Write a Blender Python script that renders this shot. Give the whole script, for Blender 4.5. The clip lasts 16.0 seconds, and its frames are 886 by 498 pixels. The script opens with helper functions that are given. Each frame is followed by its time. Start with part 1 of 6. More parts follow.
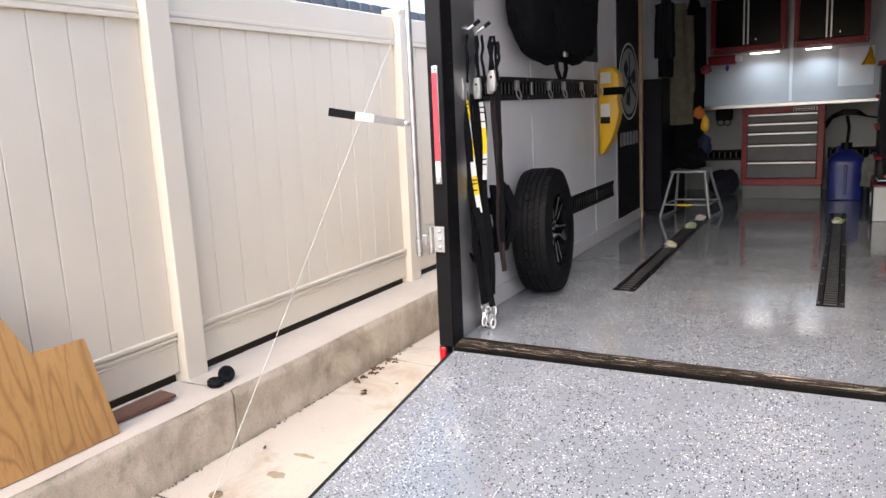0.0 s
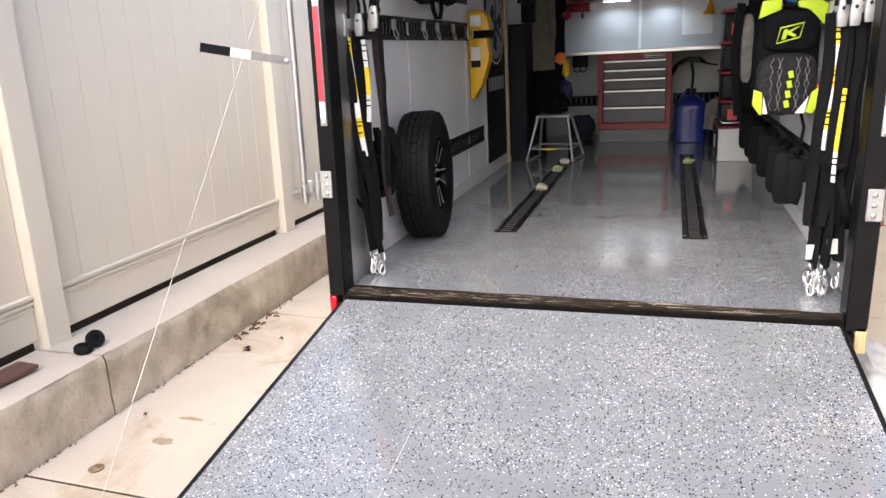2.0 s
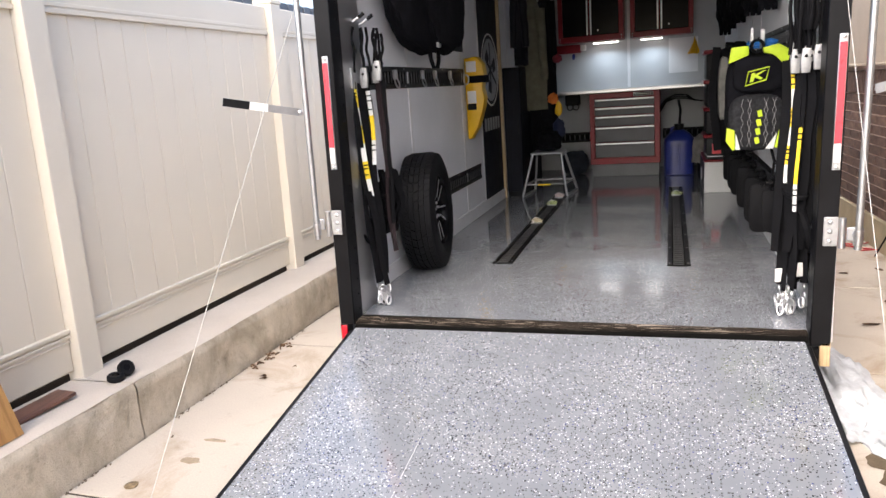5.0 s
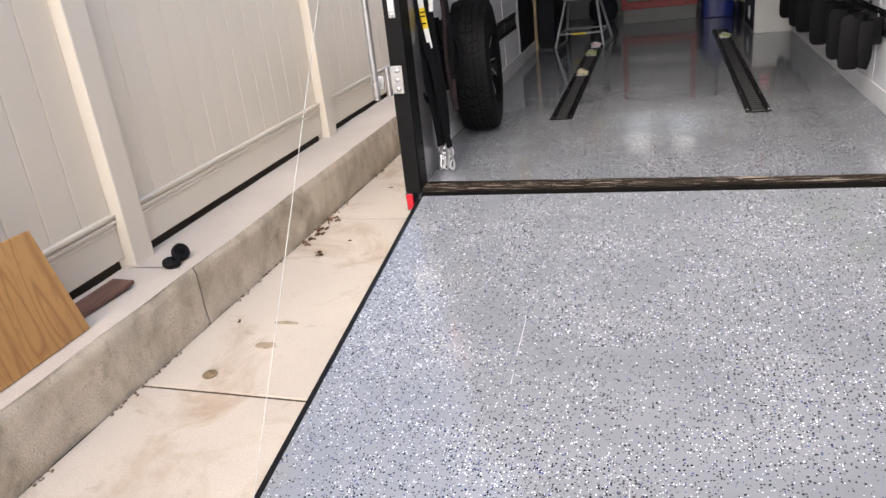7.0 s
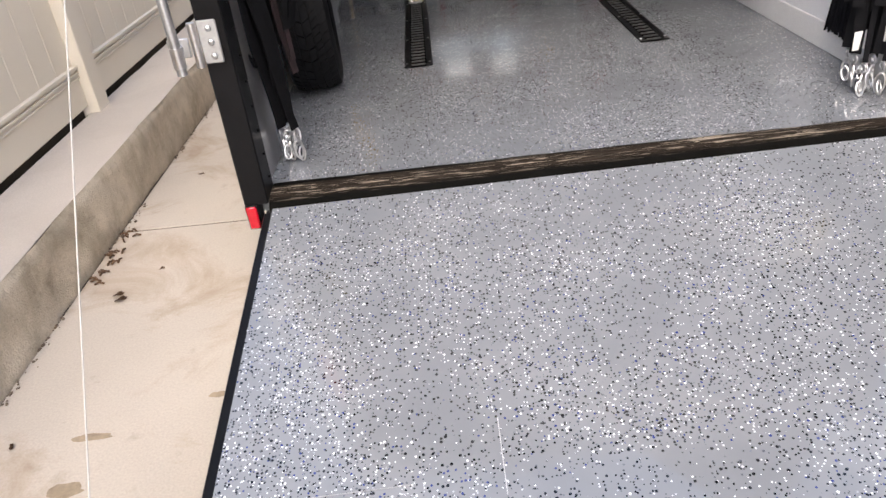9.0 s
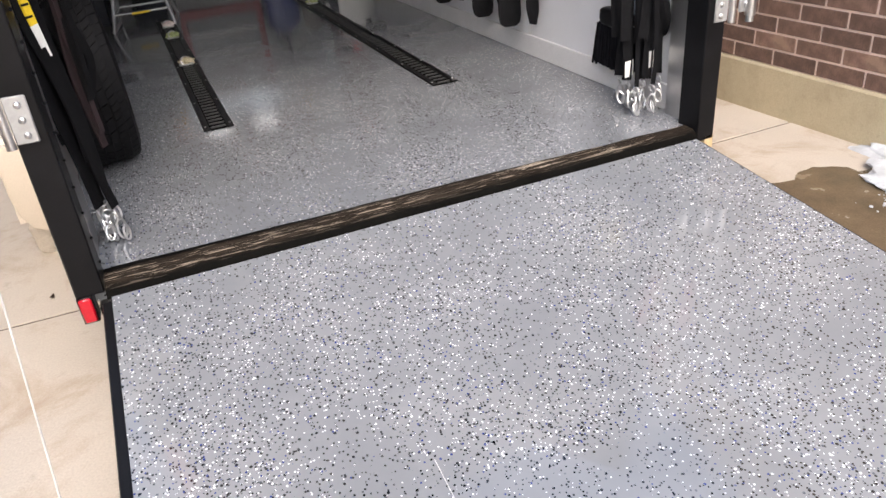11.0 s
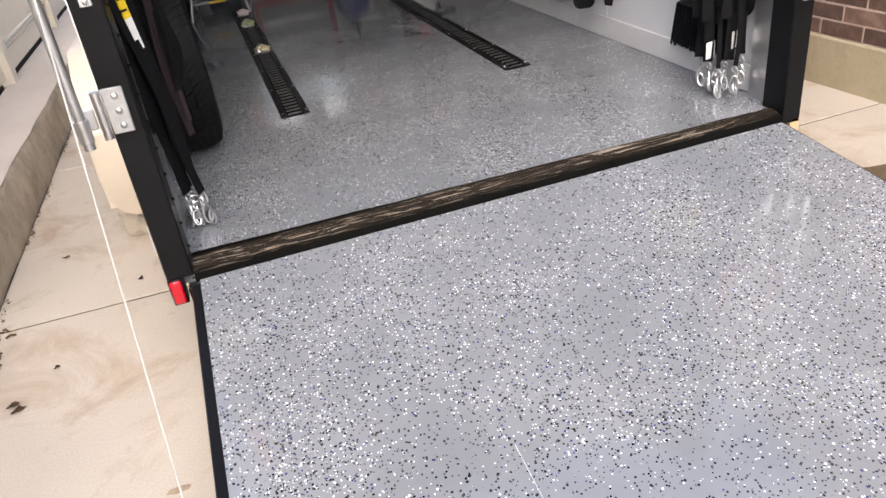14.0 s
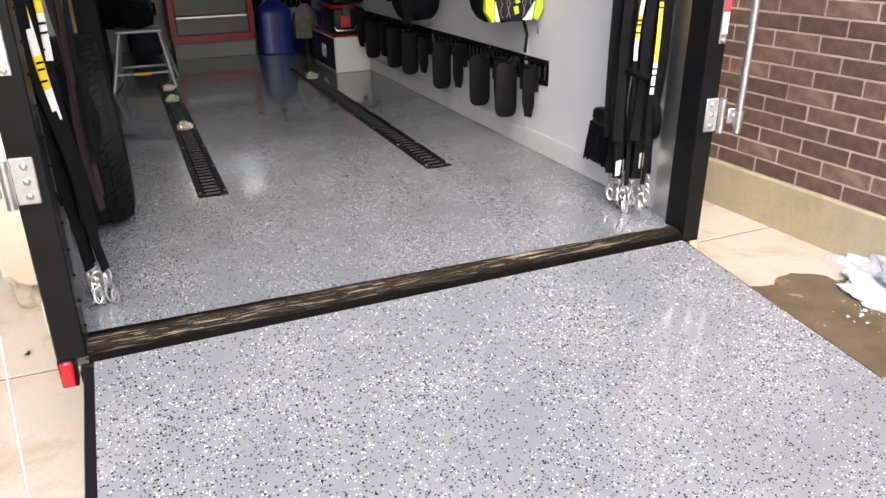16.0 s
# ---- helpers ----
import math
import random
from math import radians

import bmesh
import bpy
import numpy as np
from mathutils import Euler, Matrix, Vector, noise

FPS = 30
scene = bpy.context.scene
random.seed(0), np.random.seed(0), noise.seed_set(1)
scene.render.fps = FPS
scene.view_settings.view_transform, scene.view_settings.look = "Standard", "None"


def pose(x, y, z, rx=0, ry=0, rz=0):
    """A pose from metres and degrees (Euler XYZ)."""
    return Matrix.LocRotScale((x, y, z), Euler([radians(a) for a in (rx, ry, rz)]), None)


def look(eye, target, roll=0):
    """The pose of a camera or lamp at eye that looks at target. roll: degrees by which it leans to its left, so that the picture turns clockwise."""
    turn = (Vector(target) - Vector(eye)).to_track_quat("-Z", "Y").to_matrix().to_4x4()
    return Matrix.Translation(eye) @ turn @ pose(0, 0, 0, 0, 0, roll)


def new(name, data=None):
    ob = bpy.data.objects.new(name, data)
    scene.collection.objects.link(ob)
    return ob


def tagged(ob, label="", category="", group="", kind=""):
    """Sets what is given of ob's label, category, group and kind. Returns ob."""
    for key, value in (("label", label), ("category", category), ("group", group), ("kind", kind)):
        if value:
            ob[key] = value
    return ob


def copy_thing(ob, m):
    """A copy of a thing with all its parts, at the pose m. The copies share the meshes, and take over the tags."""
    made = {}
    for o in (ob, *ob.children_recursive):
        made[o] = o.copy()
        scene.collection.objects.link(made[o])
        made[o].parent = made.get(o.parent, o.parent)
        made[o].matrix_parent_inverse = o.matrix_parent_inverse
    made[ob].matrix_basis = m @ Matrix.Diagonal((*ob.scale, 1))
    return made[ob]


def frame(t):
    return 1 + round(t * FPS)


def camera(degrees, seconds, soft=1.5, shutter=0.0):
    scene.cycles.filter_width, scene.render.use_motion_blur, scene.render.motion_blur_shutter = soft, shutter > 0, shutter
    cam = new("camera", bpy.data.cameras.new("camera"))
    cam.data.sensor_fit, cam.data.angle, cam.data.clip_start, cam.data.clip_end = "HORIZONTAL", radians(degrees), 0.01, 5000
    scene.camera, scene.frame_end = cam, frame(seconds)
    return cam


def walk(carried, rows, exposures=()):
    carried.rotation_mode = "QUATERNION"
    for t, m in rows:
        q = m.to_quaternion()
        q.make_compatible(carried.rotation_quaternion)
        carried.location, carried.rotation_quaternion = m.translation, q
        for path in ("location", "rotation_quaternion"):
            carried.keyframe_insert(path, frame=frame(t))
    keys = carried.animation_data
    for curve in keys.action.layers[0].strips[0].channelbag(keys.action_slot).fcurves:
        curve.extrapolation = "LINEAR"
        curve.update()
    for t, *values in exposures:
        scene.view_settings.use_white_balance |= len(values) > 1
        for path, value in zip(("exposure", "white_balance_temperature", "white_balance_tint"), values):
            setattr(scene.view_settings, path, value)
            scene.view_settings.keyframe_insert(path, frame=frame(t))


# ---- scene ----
cam = camera(62.7, 16.0)
PATH = [
    (0, (1.53, -2.867, 1.43), (0.57, -1.152, 1.063), -3.3),
    (0.5, (1.38, -2.852, 1.414), (0.524, -1.093, 1.0), -3.0),
    (1, (1.345, -2.869, 1.397), (0.557, -1.093, 0.92), -3.0),
    (1.5, (1.346, -2.872, 1.397), (0.658, -1.065, 0.886), -3.0),
    (2, (1.359, -2.865, 1.389), (0.768, -1.026, 0.873), -2.9),
    (2.5, (1.369, -2.866, 1.396), (0.864, -0.994, 0.904), -2.8),
    (3, (1.366, -2.881, 1.404), (0.913, -0.987, 0.95), -2.8),
    (3.2, (1.377, -2.918, 1.416), (0.926, -1.021, 0.973), -2.8),
    (5.3, (1.452, -3.137, 1.441), (0.813, -1.29, 1.021), -4.1),
    (5.5, (1.435, -3.111, 1.433), (0.768, -1.273, 1.011), -4.1),
    (6, (1.315, -3.093, 1.439), (0.604, -1.274, 1.007), -4.3),
    (6.5, (1.13, -3.07, 1.425), (0.455, -1.263, 0.897), -5.3),
    (7, (1.026, -2.974, 1.378), (0.444, -1.222, 0.608), -7.1),
    (7.5, (0.904, -2.707, 1.321), (0.449, -1.055, 0.289), -10.5),
    (8, (0.742, -2.501, 1.349), (0.466, -0.812, 0.314), -10.0),
    (8.5, (0.58, -2.279, 1.349), (0.455, -0.561, 0.333), -8.9),
    (9, (0.575, -2.073, 1.33), (0.516, -0.354, 0.309), -7.6),
    (9.5, (0.399, -1.998, 1.348), (0.51, -0.277, 0.334), -7.0),
    (10, (0.287, -2.01, 1.358), (0.759, -0.345, 0.356), -5.6),
    (10.2, (0.284, -2.013, 1.353), (0.85, -0.372, 0.359), -5.0),
    (12.3, (0.278, -2.022, 1.367), (0.87, -0.365, 0.417), -7.0),
    (12.5, (0.27, -2.023, 1.366), (0.837, -0.361, 0.409), -7.5),
    (13, (0.25, -2.018, 1.368), (0.757, -0.348, 0.392), -8.4),
    (13.5, (0.262, -2.012, 1.371), (0.709, -0.333, 0.38), -8.8),
    (14, (0.246, -2.009, 1.372), (0.67, -0.324, 0.38), -8.6),
    (14.5, (0.273, -2.006, 1.37), (0.71, -0.316, 0.394), -7.7),
    (15, (0.261, -2.003, 1.375), (0.753, -0.307, 0.436), -6.1),
    (15.5, (0.254, -2.005, 1.383), (0.828, -0.306, 0.498), -3.8),
    (16, (0.246, -2.006, 1.403), (0.944, -0.31, 0.606), -1.2),
]
walk(cam, [(t, look(eye, target, roll)) for t, eye, target, roll in PATH], [(0.0, 0.88), (2.5, 0.82), (6.0, 0.82), (7.5, 0.47), (9.5, 0.5), (12.5, 0.6), (14.5, 0.53), (15.5, 0.57), (16.0, 0.84)])

# ---- light ----
world = bpy.data.worlds.new("sky")
scene.world = world
world.use_nodes = True
wn = world.node_tree
sky = wn.nodes.new("ShaderNodeTexSky")
sky.sky_type, sky.sun_disc = "NISHITA", False
sky.sun_elevation, sky.sun_rotation = radians(46), radians(190)
sky.air_density, sky.dust_density, sky.ozone_density = 0.85, 3.5, 0.5
wn.nodes["Background"].inputs[1].default_value = 0.31
wn.links.new(sky.outputs[0], wn.nodes["Background"].inputs[0])
sun = new("sun", bpy.data.lights.new("sun", "SUN"))
sun.data.energy, sun.data.angle, sun.data.color = 1.3, radians(80), (1.0, 0.955, 0.90)
sun.matrix_world = look((-1.0, -5.5, 5.9), (0, 0, 0))


# ---- materials ----
def material(name, color, rough=0.5, metal=0.0, spec=0.5, vary=0.12, scale=6.0, bump=0.0, bump_scale=200.0, grain=0.06, coat=0.0):
    """A surface with soft blotches, fine grain and fine relief."""
    m = bpy.data.materials.new(name)
    m.use_nodes = True
    nt = m.node_tree
    b = nt.nodes["Principled BSDF"]
    tc = nt.nodes.new("ShaderNodeTexCoord")
    n1, n2 = nt.nodes.new("ShaderNodeTexNoise"), nt.nodes.new("ShaderNodeTexNoise")
    n1.inputs["Scale"].default_value, n1.inputs["Detail"].default_value = scale, 5
    n2.inputs["Scale"].default_value, n2.inputs["Detail"].default_value = bump_scale, 3
    for n in (n1, n2):
        nt.links.new(tc.outputs["Object"], n.inputs["Vector"])
    mix = nt.nodes.new("ShaderNodeMix")
    mix.data_type = "RGBA"
    mix.inputs["A"].default_value = (*[c * (1 - vary) for c in color], 1)
    mix.inputs["B"].default_value = (*[min(1, c * (1 + vary)) for c in color], 1)
    ramp = nt.nodes.new("ShaderNodeMapRange")
    ramp.inputs["From Min"].default_value, ramp.inputs["From Max"].default_value = 0.3, 0.7
    nt.links.new(n1.outputs["Fac"], ramp.inputs["Value"])
    nt.links.new(ramp.outputs["Result"], mix.inputs["Factor"])
    g = nt.nodes.new("ShaderNodeMapRange")
    g.inputs["From Min"].default_value, g.inputs["From Max"].default_value = 0.3, 0.7
    g.inputs["To Min"].default_value, g.inputs["To Max"].default_value = 1 - grain, 1 + grain
    nt.links.new(n2.outputs["Fac"], g.inputs["Value"])
    hsv = nt.nodes.new("ShaderNodeHueSaturation")
    nt.links.new(mix.outputs["Result"], hsv.inputs["Color"])
    nt.links.new(g.outputs["Result"], hsv.inputs["Value"])
    nt.links.new(hsv.outputs["Color"], b.inputs["Base Color"])
    b.inputs["Roughness"].default_value, b.inputs["Metallic"].default_value = rough, metal
    b.inputs["Specular IOR Level"].default_value, b.inputs["Coat Weight"].default_value = spec, coat
    rr = nt.nodes.new("ShaderNodeMapRange")
    rr.inputs["To Min"].default_value, rr.inputs["To Max"].default_value = max(0.02, rough - 0.08), min(1, rough + 0.08)
    nt.links.new(n1.outputs["Fac"], rr.inputs["Value"])
    nt.links.new(rr.outputs["Result"], b.inputs["Roughness"])
    if bump:
        bp = nt.nodes.new("ShaderNodeBump")
        bp.inputs["Strength"].default_value, bp.inputs["Distance"].default_value = bump, 0.004
        nt.links.new(n2.outputs["Fac"], bp.inputs["Height"])
        nt.links.new(bp.outputs["Normal"], b.inputs["Normal"])
    return m


def node(nt, kind, **values):
    n = nt.nodes.new(kind)
    for k, v in values.items():
        n.inputs[k].default_value = v
    return n


def tint(nt, base, fac, color):
    """Lays color over base where fac is high."""
    mix = nt.nodes.new("ShaderNodeMix")
    mix.data_type = "RGBA"
    mix.inputs["B"].default_value = (*color, 1)
    nt.links.new(base, mix.inputs["A"])
    nt.links.new(fac, mix.inputs["Factor"])
    return mix.outputs["Result"]


def span(nt, value, a, b, c=0.0, d=1.0):
    r = nt.nodes.new("ShaderNodeMapRange")
    for k, v in zip(("From Min", "From Max", "To Min", "To Max"), (a, b, c, d)):
        r.inputs[k].default_value = v
    nt.links.new(value, r.inputs["Value"])
    return r.outputs["Result"]


def times(nt, a, b):
    r = nt.nodes.new("ShaderNodeMath")
    r.operation = "MULTIPLY"
    nt.links.new(a, r.inputs[0])
    nt.links.new(b, r.inputs[1])
    return r.outputs[0]


def flake_floor():
    """Blue-grey epoxy with scattered white, black and blue paint flakes under a clear coat."""
    m = bpy.data.materials.new("flake_epoxy")
    m.use_nodes = True
    nt = m.node_tree
    b = nt.nodes["Principled BSDF"]
    tc = nt.nodes.new("ShaderNodeTexCoord")
    wob = node(nt, "ShaderNodeTexNoise", Scale=160.0, Detail=2.0)
    nt.links.new(tc.outputs["Object"], wob.inputs["Vector"])
    add = nt.nodes.new("ShaderNodeMix")
    add.data_type = "RGBA"
    add.blend_type = "LINEAR_LIGHT"
    add.inputs["Factor"].default_value = 0.0009
    nt.links.new(tc.outputs["Object"], add.inputs["A"])
    nt.links.new(wob.outputs["Color"], add.inputs["B"])
    big = node(nt, "ShaderNodeTexNoise", Scale=3.4, Detail=5.0)
    nt.links.new(tc.outputs["Object"], big.inputs["Vector"])
    base = nt.nodes.new("ShaderNodeMix")
    base.data_type = "RGBA"
    base.inputs["A"].default_value, base.inputs["B"].default_value = (0.186, 0.198, 0.216, 1), (0.226, 0.238, 0.256, 1)
    nt.links.new(span(nt, big.outputs["Fac"], 0.35, 0.65), base.inputs["Factor"])
    col = base.outputs["Result"]
    dens = span(nt, big.outputs["Fac"], 0.3, 0.7, -0.12, 0.13)
    for scale, share, color in ((120, 0.12, (0.09, 0.10, 0.12)), (124, 0.10, (0.74, 0.76, 0.79)), (158, 0.15, (0.64, 0.67, 0.71)), (118, 0.10, (0.03, 0.045, 0.17)), (108, 0.28, (0.004, 0.005, 0.008)), (142, 0.26, (0.008, 0.009, 0.013))):
        v = node(nt, "ShaderNodeTexVoronoi", Scale=float(scale))
        nt.links.new(add.outputs["Result"], v.inputs["Vector"])
        sep = nt.nodes.new("ShaderNodeSeparateColor")
        nt.links.new(v.outputs["Color"], sep.inputs[0])
        plus = nt.nodes.new("ShaderNodeMath")
        nt.links.new(sep.outputs[0], plus.inputs[0])
        nt.links.new(dens, plus.inputs[1])
        pick = span(nt, plus.outputs[0], 1 - share, 1 - share + 0.01)
        size = nt.nodes.new("ShaderNodeMath")
        size.operation = "MULTIPLY_ADD"
        nt.links.new(sep.outputs[1], size.inputs[0])
        size.inputs[1].default_value, size.inputs[2].default_value = 0.16, 0.22
        less = nt.nodes.new("ShaderNodeMath")
        less.operation = "LESS_THAN"
        nt.links.new(v.outputs["Distance"], less.inputs[0])
        nt.links.new(size.outputs[0], less.inputs[1])
        col = tint(nt, col, times(nt, pick, less.outputs[0]), color)
    # faint dust and scuffs
    scuff = node(nt, "ShaderNodeTexNoise", Scale=5.0, Detail=8.0, Roughness=0.7)
    nt.links.new(tc.outputs["Object"], scuff.inputs["Vector"])
    col = tint(nt, col, span(nt, scuff.outputs["Fac"], 0.52, 0.8, 0.0, 0.16), (0.40, 0.40, 0.38))
    nt.links.new(col, b.inputs["Base Color"])
    nt.links.new(span(nt, scuff.outputs["Fac"], 0.3, 0.75, 0.05, 0.13), b.inputs["Roughness"])
    b.inputs["Specular IOR Level"].default_value = 0.85
    b.inputs["Coat Weight"].default_value, b.inputs["Coat Roughness"].default_value = 0.25, 0.12
    bp = node(nt, "ShaderNodeBump", Strength=0.09, Distance=0.002)
    fine = node(nt, "ShaderNodeTexNoise", Scale=60.0, Detail=3.0)
    nt.links.new(tc.outputs["Object"], fine.inputs["Vector"])
    nt.links.new(fine.outputs["Fac"], bp.inputs["Height"])
    nt.links.new(bp.outputs["Normal"], b.inputs["Normal"])
    nt.links.new(bp.outputs["Normal"], b.inputs["Coat Normal"])
    return m


def concrete(name, color, dark, stain=0.5, bump=0.25, spots=0.3, runs=0.0):
    m = material(name, color, 0.85, vary=0.1, scale=1.3, bump=bump, bump_scale=140, grain=0.07)
    nt = m.node_tree
    b = nt.nodes["Principled BSDF"]
    old = b.inputs["Base Color"].links[0].from_socket
    tc = node(nt, "ShaderNodeTexCoord")
    s = node(nt, "ShaderNodeTexNoise", Scale=2.3, Detail=9.0, Roughness=0.68, Distortion=0.6)
    s2 = node(nt, "ShaderNodeTexNoise", Scale=9.0, Detail=6.0, Roughness=0.6)
    for n in (s, s2):
        nt.links.new(tc.outputs["Object"], n.inputs["Vector"])
    c = tint(nt, old, span(nt, s.outputs["Fac"], 0.5, 0.75, 0.0, stain), dark)
    c = tint(nt, c, span(nt, s2.outputs["Fac"], 0.62, 0.8, 0.0, spots), [v * 0.6 for v in dark])
    if runs:
        mp = node(nt, "ShaderNodeMapping")
        mp.inputs["Scale"].default_value = (1.0, 1.0, 0.6)
        nt.links.new(tc.outputs["Object"], mp.inputs["Vector"])
        s3 = node(nt, "ShaderNodeTexNoise", Scale=7.0, Detail=8.0, Roughness=0.7)
        s4 = node(nt, "ShaderNodeTexNoise", Scale=38.0, Detail=5.0, Roughness=0.7)
        nt.links.new(mp.outputs[0], s3.inputs["Vector"])
        nt.links.new(tc.outputs["Object"], s4.inputs["Vector"])
        c = tint(nt, c, span(nt, s3.outputs["Fac"], 0.44, 0.66, 0.0, runs), dark)
        c = tint(nt, c, span(nt, s4.outputs["Fac"], 0.56, 0.72, 0.0, runs * 0.8), [v * 0.7 for v in dark])
    nt.links.new(c, b.inputs["Base Color"])
    return m


def wood(name, light, dark, scale=1.0, axis="Z", rough=0.55):
    m = material(name, light, rough, vary=0.08, scale=3, bump=0.15, bump_scale=300)
    nt = m.node_tree
    b = nt.nodes["Principled BSDF"]
    tc = node(nt, "ShaderNodeTexCoord")
    mp = node(nt, "ShaderNodeMapping")
    s = [1.0, 1.0, 1.0]
    s["XYZ".index(axis)] = 0.12
    mp.inputs["Scale"].default_value = s
    nt.links.new(tc.outputs["Object"], mp.inputs["Vector"])
    big = node(nt, "ShaderNodeTexNoise", Scale=4.5 * scale, Detail=1.0, Distortion=0.4)
    nt.links.new(mp.outputs[0], big.inputs["Vector"])
    w = nt.nodes.new("ShaderNodeMath")
    w.operation = "PINGPONG"
    mul = nt.nodes.new("ShaderNodeMath")
    mul.operation = "MULTIPLY"
    mul.inputs[1].default_value = 14.0
    nt.links.new(big.outputs["Fac"], mul.inputs[0])
    nt.links.new(mul.outputs[0], w.inputs[0])
    w.inputs[1].default_value = 0.5
    fine = node(nt, "ShaderNodeTexNoise", Scale=60.0 * scale, Detail=3.0)
    nt.links.new(mp.outputs[0], fine.inputs["Vector"])
    c = tint(nt, b.inputs["Base Color"].links[0].from_socket, span(nt, w.outputs[0], 0.3, 0.5, 0.0, 0.65), dark)
    c = tint(nt, c, span(nt, fine.outputs["Fac"], 0.52, 0.75, 0.0, 0.5), dark)
    nt.links.new(c, b.inputs["Base Color"])
    return m


def worn_sill():
    """Black paint rubbed through to pale weathered wood in streaks along the edge."""
    m = material("worn_black_sill", (0.004, 0.0038, 0.0035), 0.8, spec=0.03, vary=0.3, scale=10, bump=0.5, bump_scale=90)
    nt = m.node_tree
    b = nt.nodes["Principled BSDF"]
    tc = node(nt, "ShaderNodeTexCoord")
    mp = node(nt, "ShaderNodeMapping")
    mp.inputs["Scale"].default_value = (3.0, 70, 70)
    nt.links.new(tc.outputs["Object"], mp.inputs["Vector"])
    n = node(nt, "ShaderNodeTexNoise", Scale=2.4, Detail=6.0, Roughness=0.65, Distortion=0.8)
    nt.links.new(mp.outputs[0], n.inputs["Vector"])
    # tread wear lies on the crest, in long patches
    sep = node(nt, "ShaderNodeSeparateXYZ")
    nt.links.new(tc.outputs["Object"], sep.inputs[0])
    crest = times(nt, span(nt, sep.outputs[1], -0.082, -0.06), span(nt, sep.outputs[1], 0.004, -0.014))
    patch = node(nt, "ShaderNodeTexNoise", Scale=2.6, Detail=4.0, Roughness=0.6)
    nt.links.new(tc.outputs["Object"], patch.inputs["Vector"])
    worn = times(nt, times(nt, span(nt, n.outputs["Fac"], 0.555, 0.60, 0, 0.95), crest), span(nt, patch.outputs["Fac"], 0.38, 0.60, 0.25, 1.0))
    c = tint(nt, b.inputs["Base Color"].links[0].from_socket, worn, (0.46, 0.39, 0.31))
    c = tint(nt, c, times(nt, span(nt, n.outputs["Fac"], 0.36, 0.56, 0.9, 0.1), crest), (0.040, 0.030, 0.023))
    nt.links.new(c, b.inputs["Base Color"])
    return m


def brick_mat():
    m = material("brown_brick", (0.145, 0.086, 0.065), 0.85, vary=0.3, scale=25, bump=0.6, bump_scale=150, grain=0.2)
    nt = m.node_tree
    b = nt.nodes["Principled BSDF"]
    info = node(nt, "ShaderNodeObjectInfo")
    old = b.inputs["Base Color"].links[0].from_socket
    tc = node(nt, "ShaderNodeTexCoord")
    s = node(nt, "ShaderNodeTexNoise", Scale=14.0, Detail=5.0, Roughness=0.6)
    nt.links.new(tc.outputs["Object"], s.inputs["Vector"])
    c = tint(nt, old, times(nt, span(nt, s.outputs["Fac"], 0.46, 0.62), span(nt, info.outputs["Random"], 0.55, 1.0, 0.0, 0.7)), (0.24, 0.165, 0.12))
    hsv = node(nt, "ShaderNodeHueSaturation")
    nt.links.new(c, hsv.inputs["Color"])
    nt.links.new(span(nt, info.outputs["Random"], 0, 1, 0.7, 1.3), hsv.inputs["Value"])
    nt.links.new(hsv.outputs["Color"], b.inputs["Base Color"])
    return m


def glow(name, color, power):
    m = bpy.data.materials.new(name)
    m.use_nodes = True
    b = m.node_tree.nodes["Principled BSDF"]
    b.inputs["Base Color"].default_value = (*color, 1)
    b.inputs["Emission Color"].default_value, b.inputs["Emission Strength"].default_value = (*color, 1), power
    return m


FLAKE = flake_floor()
# near-black soil in the paving joints; doubles as painted shade under the fence
JOINT = concrete("joint_soil_gap_shade", (0.045, 0.034, 0.024), (0.02, 0.015, 0.01), 0.6, 0.6)
SLAB = concrete("driveway_concrete", (0.50, 0.445, 0.375), (0.32, 0.225, 0.14), 1.0, 0.25, 0.45)
KERB = concrete("retaining_concrete", (0.56, 0.49, 0.39), (0.23, 0.195, 0.135), 0.85, 1.0, 0.8, 0.5)
KERBTOP = concrete("kerb_top_concrete", (0.52, 0.465, 0.405), (0.40, 0.345, 0.28), 0.4, 0.25, 0.15)
FOUND = concrete("foundation_concrete", (0.45, 0.385, 0.26), (0.27, 0.22, 0.14), 0.5, 0.5, 0.2, 0.3)
SOIL = concrete("soil", (0.16, 0.12, 0.085), (0.08, 0.06, 0.04), 0.6, 0.6)
VINYL = material("tan_vinyl", (0.69, 0.63, 0.53), 0.42, vary=0.03, scale=1.5, grain=0.015)
STUCCO = material("tan_stucco", (0.5, 0.42, 0.33), 0.9, vary=0.08, scale=3, bump=0.6, bump_scale=120)
MORTAR = material("pale_mortar", (0.66, 0.53, 0.46), 0.9, vary=0.12, scale=20, bump=0.5)
BRICK = brick_mat()
BLACK = material("black_satin_paint", (0.006, 0.006, 0.007), 0.34, spec=0.16, vary=0.25, scale=9, grain=0.1, bump=0.04)
BLACKM = material("black_powder_coat", (0.006, 0.006, 0.007), 0.42, spec=0.2, vary=0.2, scale=30, bump=0.15)
DARK = material("black_fabric", (0.007, 0.007, 0.009), 0.9, spec=0.08, vary=0.3, scale=20, bump=0.4, bump_scale=500)
WEB = material("black_webbing", (0.005, 0.005, 0.006), 0.7, spec=0.10, vary=0.3, scale=30, bump=0.4, bump_scale=700)
RUBBER = material("tyre_rubber", (0.006, 0.006, 0.007), 0.6, spec=0.12, vary=0.3, scale=25, bump=0.15, bump_scale=300)
WALL = material("grey_wall_panel", (0.71, 0.72, 0.75), 0.5, vary=0.06, scale=2.5, grain=0.03, bump=0.05)
